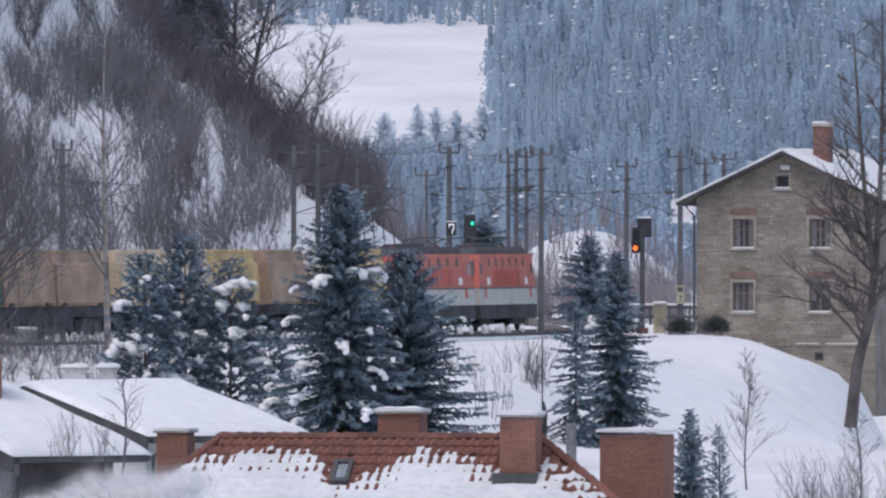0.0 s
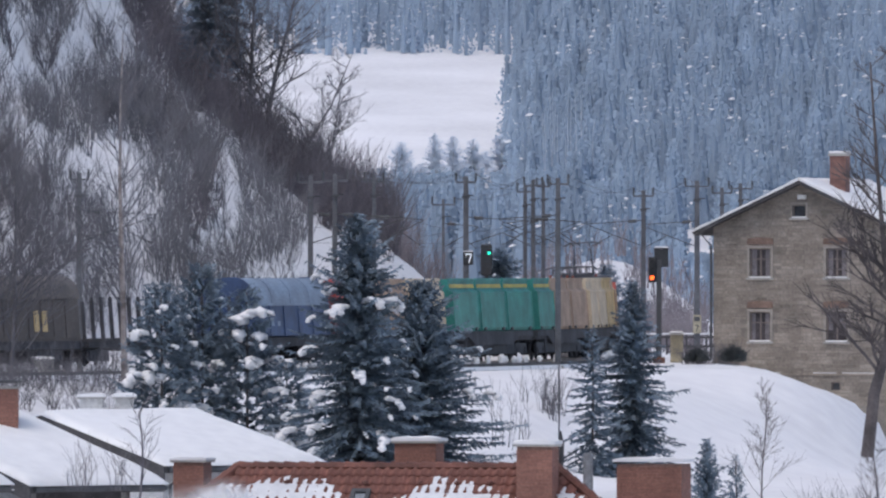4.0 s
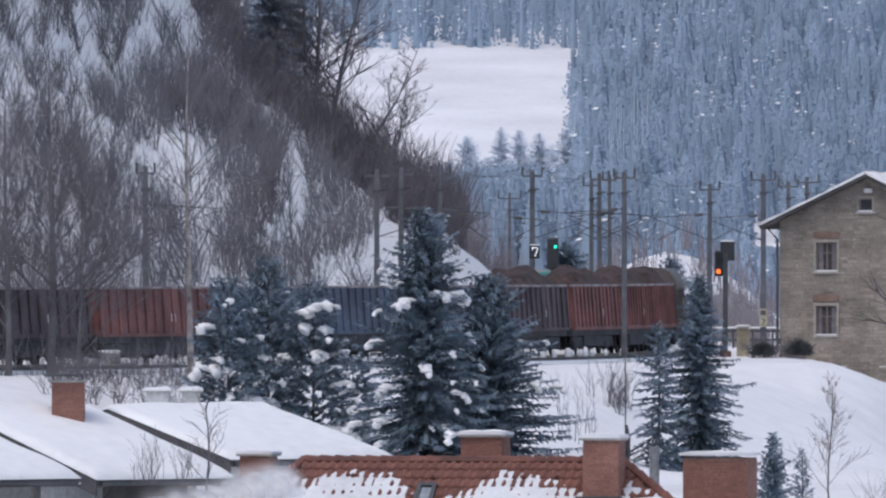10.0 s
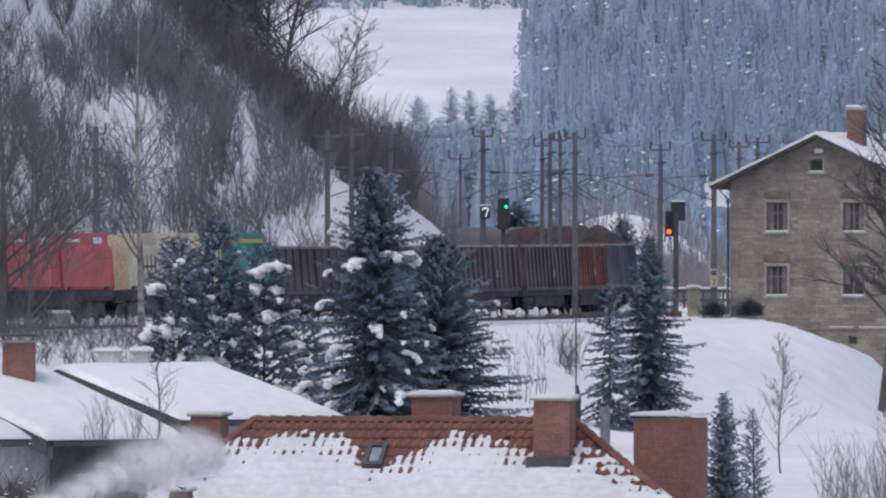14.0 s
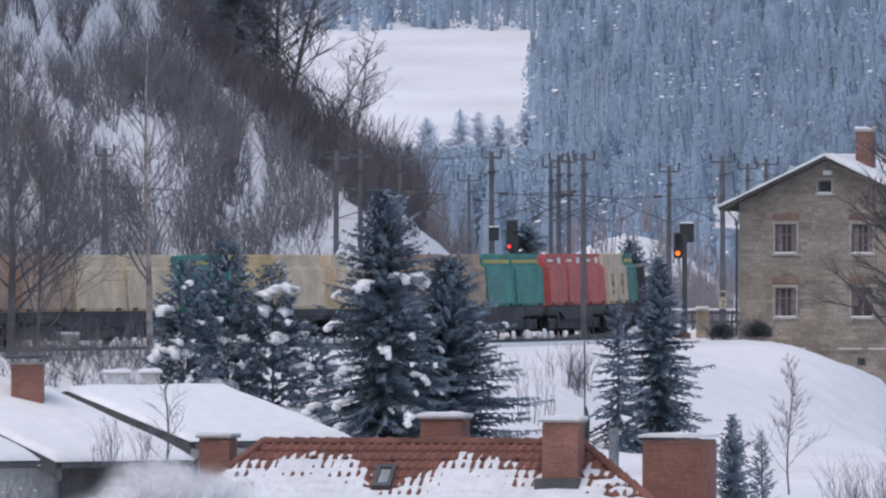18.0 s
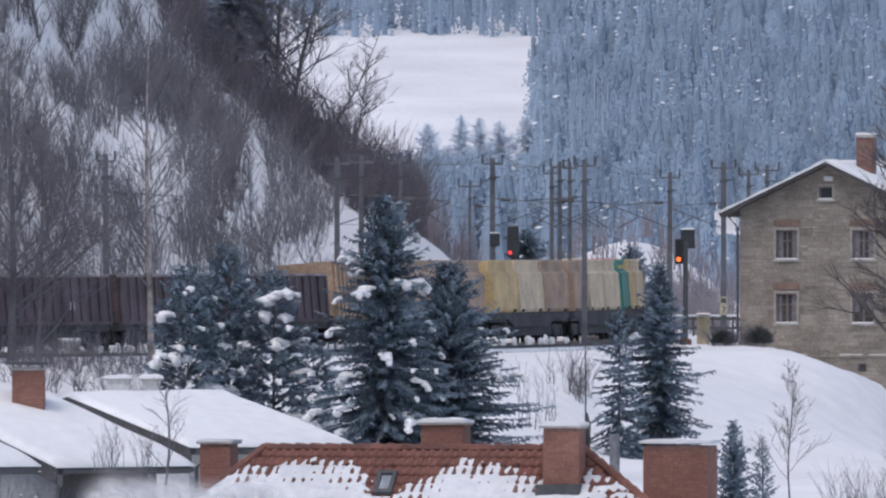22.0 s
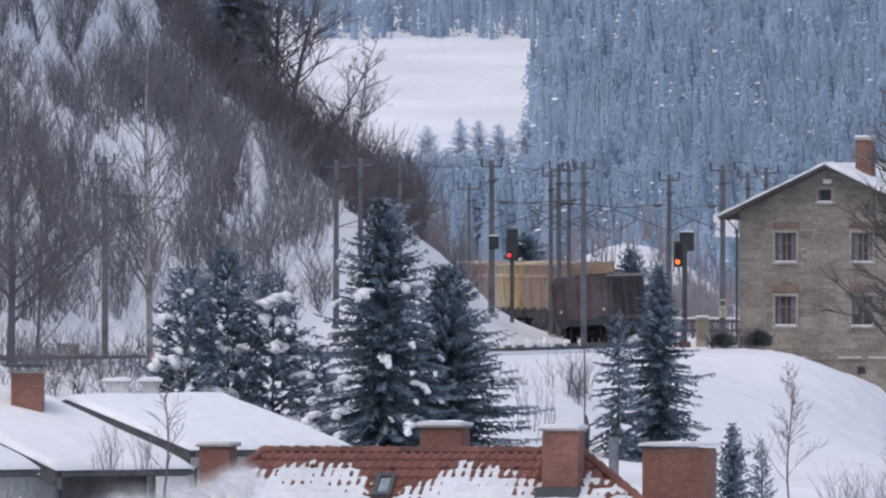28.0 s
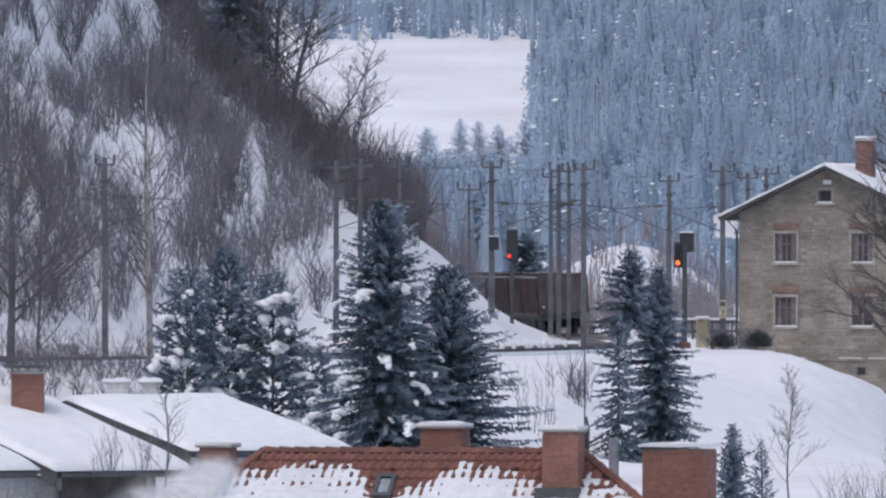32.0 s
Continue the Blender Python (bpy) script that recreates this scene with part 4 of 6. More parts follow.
def house_fittings():
    for i, (a, b, c, d) in enumerate(OPENS):
        fr = part("window", box(a, b, 0.16, 0.20, c, d), PANE if i < 4 else GLASS, HOUSE, "dark glazed window")
        f = 0.07
        bm = bmesh.new()
        for q in ((a, a + f, c, d), (b - f, b, c, d), (a, b, c, c + f), (a, b, d - f, d)):
            verts_box(bm, q[0], q[1], 0.10, 0.17, q[2], q[3])
        if i < 4:
            verts_box(bm, (a + b) / 2 - 0.04, (a + b) / 2 + 0.04, 0.11, 0.17, c, d)
            verts_box(bm, a, b, 0.12, 0.17, c + (d - c) * 0.62, c + (d - c) * 0.62 + 0.05)
        part("window_frame", bm, FRAME_B, fr)
        if i < 4:
            for p, q in ((a + 0.09, a + 0.09 + (b - a) * (0.22 if i != 2 else 0.16)), (b - 0.09 - (b - a) * (0.20 if i != 3 else 0.30), b - 0.09)):
                part("curtain", box(p, q, 0.15, 0.16, c + 0.08 + (0.5 if i == 3 else 0), d - 0.08), CURTAIN, fr, "pale net curtain behind the glass")
        if i < 5:
            bm = bmesh.new()
            g = 0.13 if i < 4 else 0.08
            for q in ((a - g, a, c, d + g), (b, b + g, c, d + g), (a, b, d, d + g)):
                verts_box(bm, q[0], q[1], -0.07, 0.02, q[2], q[3])
            part("stone_surround", bm, SURROUND, fr)
            part("window_sill", box(a - 0.15, b + 0.15, -0.12, 0.12, c - 0.1, c), CONC, fr)
            part("sill_snow", box(a - 0.02, b + 0.02, -0.11, 0.1, c, c + 0.07, 0.025), SNOW, fr, "strip of snow on the sill")
        if i < 4:
            part("brick_lintel", prism([(a - 0.15, d + 0.2), (b + 0.15, d + 0.2), (b + 0.12, d + 0.5), ((a + b) / 2, d + 0.56), (a - 0.12, d + 0.5)], "y", -0.065, 0.0), LINTEL, fr, "reddish brick lintel")
    # roof with overhang
    o, t = 0.85, 0.18
    slope = (RIDGE - EAVE) / (HW / 2)
    for sx in (-1, 1):
        c = HW / 2
        e = c + sx * (c + o)
        ze = EAVE - slope * o
        prof = [(c, RIDGE), (e, ze), (e, ze - t), (c, RIDGE - t)]
        roof = part("roof", prism(prof, "y", -0.75, HDEPTH + 0.6), DARKWOOD, HOUSE, "dark timber roof")
        snow = [(c, RIDGE + 0.005), (c, RIDGE + 0.14), (e + sx * 0.03, ze + 0.12), (e + sx * 0.03, ze + 0.004)]
        bm = prism(snow, "y", -0.78, HDEPTH + 0.6)
        bmesh.ops.subdivide_edges(bm, edges=bm.edges, cuts=14, use_grid_fill=True)
        for v in bm.verts:
            v.co.z += 0.06 * noise.noise(v.co * 1.3) + 0.03 * noise.noise(v.co * 4) if v.co.z > RIDGE + 0.05 - slope * abs(v.co.x - HW / 2) else 0
        part("roof_snow", bm, SNOW, roof, "thick blanket of snow", True)
    part("gable_lamp", box(HW / 2 - 0.22, HW / 2 + 0.22, -0.2, 0.0, RIDGE - 0.95, RIDGE - 0.72, 0.03), WHITE, HOUSE, "white box under the gable")
    part("downpipe", tube([(-0.75, 0.2, EAVE - 0.45), (-0.1, -0.1, EAVE - 1.1), (-0.1, -0.1, -0.2)], 0.06, 0.06, 8), STEEL, HOUSE, "dark rain downpipe")
    part("gutter", tube([(-0.86, -0.7, EAVE - 0.42), (-0.86, HDEPTH, EAVE - 0.42)], 0.08, 0.08, 8), STEEL, HOUSE)
    # chimney
    ch = part("chimney", box(HW / 2 + 0.65, HW / 2 + 1.47, 3.0, 3.9, RIDGE - 1.0, RIDGE + 1.25), BRICK, HOUSE, "red brick chimney")
    part("chimney_cap", box(HW / 2 + 0.57, HW / 2 + 1.55, 2.92, 3.98, RIDGE + 1.25, RIDGE + 1.37, 0.02), CONC, ch)
    part("chimney_snow", box(HW / 2 + 0.60, HW / 2 + 1.52, 2.95, 3.95, RIDGE + 1.37, RIDGE + 1.5, 0.05), SNOW, ch)
    plinth = part("plinth", box(-0.05, HW + 0.05, -0.08, 0.0, -0.95, -0.85), STONE, HOUSE, "projecting plinth course")
    for a, b in ((3.1, 3.5), (5.2, 6.4), (6.7, 8.6)):
        part("ledge_snow", box(a, b, -0.075, -0.03, -0.85, -0.81, 0.012), SNOW, plinth, "thin line of snow on the ledge")


house_fittings()




# ---------------------------------------------------------------- village roofs
def brick_chimney(root, x0, x1, y0, y1, z0, z1, swung=False, cap=True, snow=0.075, bricks=True, paint=None, name="chimney"):
    """A brick stack with recessed joints, a slab and a snow cap; swung: it stands square to the turned house."""
    if swung:
        c = SWING.inverted() @ Vector(((x0 + x1) / 2, (y0 + y1) / 2, 0))
        hx, hy = (x1 - x0) / 2 * 0.93, (y1 - y0) / 2
        x0, x1, y0, y1 = c.x - hx, c.x + hx, c.y - hy, c.y + hy
    core = part(name, box(x0 + 0.012, x1 - 0.012, y0 + 0.012, y1 - 0.012, z0, z1), JOINT if bricks else paint, root, "red brick chimney stack" if bricks else "rendered chimney stack")
    if bricks:
        bm = bmesh.new()
        c, z, odd = 0.077, z0, 0
        while z + c < z1 + 0.001:
            x = x0 - (0.125 if odd else 0)
            while x < x1 - 0.02:
                a, b = max(x, x0), min(x + 0.24, x1)
                if b - a > 0.04:
                    verts_box(bm, a, b, y0, y0 + 0.06, z + 0.004, z + c - 0.008)
                x += 0.25
            y = y0 + 0.07 - (0.125 if odd else 0)
            while y < y1 - 0.02:
                a, b = max(y, y0 + 0.07), min(y + 0.24, y1)
                if b - a > 0.04:
                    verts_box(bm, x1 - 0.05, x1, a, b, z + 0.004, z + c - 0.008)
                    verts_box(bm, x0, x0 + 0.05, a, b, z + 0.004, z + c - 0.008)
                y += 0.25
            z += c
            odd = 1 - odd
        tagged(part("bricks", bm, BRICK_I, core), kind="stuff")
    if cap:
        part("cap_slab", box(x0 - 0.07, x1 + 0.07, y0 - 0.07, y1 + 0.07, z1, z1 + 0.07, 0.01), CONC, core, "concrete cap slab")
    if snow:
        bm = box(x0 - 0.08, x1 + 0.08, y0 - 0.08, y1 + 0.08, z1 + 0.05, z1 + 0.08 + snow)
        bmesh.ops.subdivide_edges(bm, edges=bm.edges, cuts=5, use_grid_fill=True)
        for v in bm.verts:
            q = min(1.0, min(v.co.x - x0 + 0.08, x1 + 0.08 - v.co.x) / 0.12, 1.0)
            if v.co.z > z1 + 0.1:
                v.co.z = z1 + 0.08 + (v.co.z - z1 - 0.08) * (0.55 + 0.45 * q) * (1 + 0.6 * noise.noise(v.co * 2.3))
        part("snow_cap", bm, SNOW, core, "cap of snow", True)
    return core


def island(m, amount):
    """Varies the value of a material piece by piece of a joined mesh."""
    n, l = m.node_tree.nodes, m.node_tree.links
    b = n["Principled BSDF"]
    src = b.inputs["Base Color"].links[0].from_socket
    geo, hsv, rng = n.new("ShaderNodeNewGeometry"), n.new("ShaderNodeHueSaturation"), n.new("ShaderNodeMapRange")
    rng.inputs["To Min"].default_value, rng.inputs["To Max"].default_value = 1 - amount, 1 + amount
    l.new(geo.outputs["Random Per Island"], rng.inputs["Value"])
    l.new(rng.outputs["Result"], hsv.inputs["Value"])
    l.new(src, hsv.inputs["Color"])
    l.new(hsv.outputs["Color"], b.inputs["Base Color"])
    return m


BRICK_I = island(mat("laid_brick", (0.29, 0.14, 0.108), 0.85, 0.15, 0.8, 0.05), 0.10)
TILE_I = island(mat("laid_tile", (0.165, 0.066, 0.05), 0.7, 0.35, 1.0, 0.08, 0.005), 0.25)

NY, NR0, NR1, NZ = 375.0, -4.32, 3.37, -0.24
NRUN, NDROP = 8.57, 6.0
NLEFT, NRIGHT = 6.4, 9.3
TURN = -12.0
MID = (NR0 + NR1) / 2
SWING = Matrix.Translation((MID, NY, 0)) @ pose(0, 0, 0, 0, 0, TURN) @ Matrix.Translation((-MID, -NY, 0))
TAN = NDROP / NRUN
SL = math.hypot(1, TAN)


def on_roof(x, v, lift=0.0):
    """A place on the camera-side roof plane, v metres down the slope from the ridge."""
    h = v / SL
    return (x, NY - h - lift * TAN / SL, NZ - h * TAN + lift / SL)


SNOWLINE = [(-6.0, 0.9), (-3.9, 0.75), (-3.3, 0.55), (-2.6, 0.5), (-2.0, 0.75), (-1.5, 1.35), (-1.1, 1.5), (-0.2, 1.45), (0.25, 0.8), (0.5, 0.35), (0.85, 0.65), (1.5, 0.75), (2.1, 1.0), (2.6, 1.35), (3.3, 1.3), (3.7, 0.85), (4.2, 1.15), (4.8, 1.6), (5.4, 1.8), (6.5, 1.6), (12, 1.5)]


def hip_house():
    root = thing("village_house", SWING, "house with a red-tiled hipped roof half covered in snow", "house")
    e0, e1, ze = NR0 - NLEFT, NR1 + NRIGHT, NZ - NDROP
    bm = bmesh.new()
    v = [bm.verts.new(p) for p in ((NR0, NY, NZ - 0.05), (NR1, NY, NZ - 0.05), (e0, NY - NRUN, ze - 0.05), (e1, NY - NRUN, ze - 0.05), (NR1 + 4.4, NY + NRUN, ze - 0.05), (e0, NY + NRUN, ze - 0.05))]
    for f in ((0, 2, 3, 1), (1, 3, 4), (1, 4, 5, 0), (0, 5, 2), (2, 5, 4, 3)):
        bm.faces.new([v[i] for i in f])
    bmesh.ops.recalc_face_normals(bm, faces=bm.faces)
    roof = part("roof", bm, TILE, root, "hipped roof of red clay tiles")
    part("wall", box(e0 + 0.9, e1 - 0.9, NY - NRUN + 0.9, NY + NRUN - 0.9, ze - 4.0, ze), RENDER_W, root, "pale rendered walls")
    # clay tiles on the uncovered upper part
    tw, tl = 0.225, 0.36
    me = bpy.data.meshes.new("roof_tile")
    bm = bmesh.new()
    n = 6
    rows = []
    for y, z in ((0.0, 0.035), (-0.40, 0.075)):
        up = [bm.verts.new((tw * (i / n - 0.5) * 1.06, y, z + 0.028 * math.sin(math.tau * (i / n) + 0.6))) for i in range(n + 1)]
        rows.append(up)
    low = [bm.verts.new((p.co.x, p.co.y, p.co.z - 0.03)) for p in rows[1]]
    for i in range(n):
        bm.faces.new((rows[0][i], rows[0][i + 1], rows[1][i + 1], rows[1][i]))
        bm.faces.new((rows[1][i], rows[1][i + 1], low[i + 1], low[i]))
    bmesh.ops.recalc_face_normals(bm, faces=bm.faces)
    bm.to_mesh(me)
    bm.free()
    me.materials.append(TILE)
    me.shade_smooth()
    tilt = math.degrees(math.atan(TAN))
    count = 0
    rest = bmesh.new()
    for r in range(0, 16):
        vv = r * tl
        x = NR0 - vv / SL * NLEFT / NRUN
        while x < NR1 + vv / SL * NRIGHT / NRUN:
            line = float(np.interp(x, [q[0] for q in SNOWLINE], [q[1] for q in SNOWLINE]))
            if vv < line + 1.35 and not 2.45 < x < 3.35:
                m = Matrix.Translation(on_roof(x + tw / 2, vv)) @ pose(0, 0, 0, tilt, 0, 0)
                if count < 300:
                    ob = new("roof_tile", me)
                    ob.parent = roof
                    ob.matrix_local = m
                    count += 1
                else:
                    k = len(rest.verts)
                    rest.from_mesh(me)
                    rest.verts.ensure_lookup_table()
                    bmesh.ops.transform(rest, matrix=m, verts=rest.verts[k:])
            x += tw
    tagged(part("lower_tiles", rest, TILE_I, roof), kind="stuff")
    # ridge and hip tiles
    for a, b in (((NR0, NY, NZ), (NR1, NY, NZ)), ((NR0, NY, NZ), (e0, NY - NRUN, ze)), ((NR1, NY, NZ), (e1, NY - NRUN, ze))):
        a, b = Vector(a), Vector(b)
        d = (b - a).normalized()
        k = int((b - a).length / 0.37)
        for i in range(k):
            if i > (9 if b.x > a.x and b.z < a.z else 26):
                break
            p = a + d * 0.37 * i
            part("ridge_tile", tube([p + Vector((0, 0, 0.02)), p + d * 0.40 + Vector((0, 0, 0.0))], 0.13, 0.11, 8), TILE, roof)
    # vents on the tiles
    for x in (-3.0, -2.2, -1.1, 0.2, 1.1, 1.9):
        bm = bmesh.new()
        lump(bm, on_roof(x, 0.72, 0.08), 0.09, 0.12, 0.07, None, 1)
        part("vent_tile", bm, TILE, roof)
    # snow blanket
    vs, fs, keep = [], [], {}
    du, nv = 0.045, 190
    us = np.arange(e0 - 0.2, e1 + 0.2, du)
    lx, lv = [q[0] for q in SNOWLINE], [q[1] for q in SNOWLINE]
    k = 0
    for j in range(nv):
        vv = 0.25 + (j * 0.045 if j < 90 else 90 * 0.045 + (j - 90) * 0.066)
        for i, x in enumerate(us):
            side = min(x - (NR0 - vv / SL * NLEFT / NRUN), (NR1 + vv / SL * NRIGHT / NRUN) - x)
            if side < -0.1:
                continue
            line = float(np.interp(x, lx, lv)) + 0.16 * noise.noise(Vector((x * 1.3, vv * 0.4, 0))) + 0.13 * math.sin(x / tw * math.tau) * (0.4 + noise.noise(Vector((math.floor(x / tw) * 0.77, 3, 1)))) + 0.22 * noise.noise(Vector((math.floor(x / tw + 0.25) * 0.91, 1, 1)))
            below = vv - line
            if x > 3 and vv < 3.6:
                below = min(below, side * 1.5 + 0.15 + max(0.0, vv - 2.6))
            fade = max(0.2, 1 - max(0, below) / 4)
            # thin at first, so that the noses of the tiles poke through
            depth = below * 0.30 if below < 0 else 0.052 * below + 0.085 * max(0.0, min(1.0, (below - 1.0) / 1.2))
            depth = min(0.19, depth)
            depth += 0.040 * math.sin(vv / tl * math.tau) * fade * min(1.0, max(0.0, below - 0.8)) + 0.04 * noise.noise(Vector((x * 1.7, vv * 1.7, 3))) + 0.035 * noise.noise(Vector((x * 4.1, vv * 4.1, 5)))
            for a, b, c, d in SKYLIGHTS:
                gap = max(a - x, x - b, c - vv, vv - d)
                if c - 0.02 < vv < d - 0.05:
                    gap -= 0.13 + 0.06 * math.sin(vv / tl * math.tau) + 0.09 * noise.noise(Vector((x * 3, vv * 5, 1)))
                depth = min(depth, gap * 0.8 - 0.03)
            if side < 1.2 and x > 3 and vv < 3.4:
                thin = noise.noise(Vector((x * 2.6, vv * 3.4, 7))) - 0.05 + 0.25 * math.cos(vv / tl * math.tau)
                depth -= max(0.0, thin) * 0.5 * (1 - side / 1.2) * min(1.0, 3.4 - vv)
            if side < 0.30:
                depth = min(depth, (0.02 if vv < 2.2 else 0.10) + side * 0.35 + 0.07 * noise.noise(Vector((x * 3.1, vv * 2.7, 7))))
            keep[(i, j)] = k
            vs.append(on_roof(x, vv, 0.055 + max(-0.28, depth)))
            k += 1
    for (i, j), a in keep.items():
        q = [keep.get(p) for p in ((i + 1, j), (i + 1, j + 1), (i, j + 1))]
        if None not in q:
            fs.append((a, q[0], q[1], q[2])[::-1])
    ob = new("roof_snow", mesh_of("roof_snow", vs, fs, ROOF_SNOW, True))
    ob.parent = roof
    tagged(ob, "lumpy blanket of snow melting off the tiles")
    bm = bmesh.new()
    a, b, c = Vector((NR1, NY, NZ)), Vector((e1, NY - NRUN, ze)), Vector((NR1 + 4.4, NY + NRUN, ze))
    g = []
    for i in range(41):
        row = []
        for j in range(31):
            t, w = i / 40, j / 30
            p = a.lerp(b.lerp(c, w), 0.05 + 0.95 * t)
            th = 0.05 + 0.16 * min(1.0, t * 2.5) * min(1.0, w * 5 + 0.1) + 0.07 * noise.noise(p * 1.4)
            row.append(bm.verts.new(p + Vector((0.4, 0, 0.9)) * th))
        g.append(row)
    for p, q in zip(g, g[1:]):
        for j in range(30):
            bm.faces.new((p[j], p[j + 1], q[j + 1], q[j]))
    part("hip_snow", bm, ROOF_SNOW, roof, "blanket of snow on the hip end", True)
    # roof windows
    for a, b, c, d in SKYLIGHTS:
        n = 2 if b - a > 1.8 else 1
        M = Matrix.Translation(on_roof(0, 0)) @ pose(0, 0, 0, tilt, 0, 0)
        bm = bmesh.new()
        verts_box(bm, a + 0.02, b - 0.02, -d + 0.02, -c - 0.02, 0.0, 0.06, m=M)
        win = part("roof_window", bm, STEEL, roof, "roof window with a dark frame")
        for i in range(n):
            p, q = a + (b - a) * i / n, a + (b - a) * (i + 1) / n
            for r in ((p, p + 0.10, -d, -c), (q - 0.10, q, -d, -c), (p + 0.1, q - 0.1, -d, -d + 0.12), (p + 0.1, q - 0.1, -c - 0.12, -c)):
                bm = bmesh.new()
                verts_box(bm, r[0], r[1], r[2], r[3], 0.02, 0.17, m=M)
                part("frame_bar", bm, STEEL, win)
        for i in range(n):
            p, q = a + (b - a) * i / n, a + (b - a) * (i + 1) / n
            bm = bmesh.new()
            verts_box(bm, p + 0.1, q - 0.1, -d + 0.12, -c - 0.12, 0.08, 0.11, m=M)
            part("pane", bm, SKYGLASS, win, "pale reflecting glass pane")
    # chimneys and pipes
    def at(x, y):
        c = SWING.inverted() @ Vector((x, y, 0))
        return c.x, c.y
    brick_chimney(root, -0.50, 0.59, 377.6, 378.5, NZ - 1.0, 0.30, True)
    st = brick_chimney(root, 2.37, 3.29, 372.73, 372.73 + 0.8, NZ - 2.4, 0.28, True)
    x, y = at(2.75, 372.73 + 0.3)
    part("flashing", box(x - 0.53, x + 0.53, y - 0.42, y + 0.6, NZ - 2.4, -1.04), STEEL, st, "dark metal flashing")
    brick_chimney(root, 4.81, 6.51, 379.0, 380.2, NZ - 3.5, -0.21, True, cap=False)
    brick_chimney(root, -5.78, -4.98, 379.0, 379.9, NZ - 3.0, -0.17, True, snow=0.05)
    st = brick_chimney(root, -6.19, -5.68, 371.63 - 0.1, 371.63 + 0.4, NZ - 4.6, -1.84, True, snow=0.04)
    x, y = at(-5.99, 371.63 + 0.12)
    part("flashing", box(x - 0.33, x + 0.33, y - 0.30, y + 0.45, NZ - 4.7, -3.01), STEEL, st, "dark metal flashing")
    x, y = at(4.08, 379)
    part("vent_pipe", tube([(x, y, NZ - 1.0), (x, y, 0.06)], 0.12, 0.12, 10), SHEET, root, "grey sheet-metal vent pipe")
    x, y = at(3.36, 376)
    part("antenna_pole", tube([(x, y, NZ - 0.3), (x, y, 2.34)], 0.022, 0.016, 6), STEEL, root, "thin antenna pole")
    bm = tube([(x + 0.04, y, NZ), (x + 0.12, y - 0.2, NZ + 0.55), (x + 0.07, y - 0.2, NZ + 0.85)], 0.07, 0.03, 6)
    part("bracket", bm, STEEL, root)
    # little vents above the roof windows
    for x, v in VENTS:
        bm = bmesh.new()
        lump(bm, on_roof(x, v, 0.2), 0.075, 0.06, 0.09, None, 1)
        part("vent", bm, STEEL, roof)
    return root


SKYGLASS = mat("roof_window_glass", (0.30, 0.33, 0.36), 0.15, 0.15, 0.8, 0.3)
# across the roof, and down the slope from the ridge
SKYLIGHTS = [(-4.60, -2.00, 4.25, 5.46), (-0.28, 2.44, 4.25, 5.50), (3.14, 4.06, 4.28, 5.22), (5.42, 6.40, 4.30, 5.38), (-1.36, -0.90, 1.08, 1.95)]
VENTS = [(-2.99, 3.98), (0.57, 4.08), (0.77, 4.03), (1.03, 4.05), (3.22, 3.84), (5.7, 3.88), (5.85, 4.1), (5.62, 4.15)]
NEAR = hip_house()


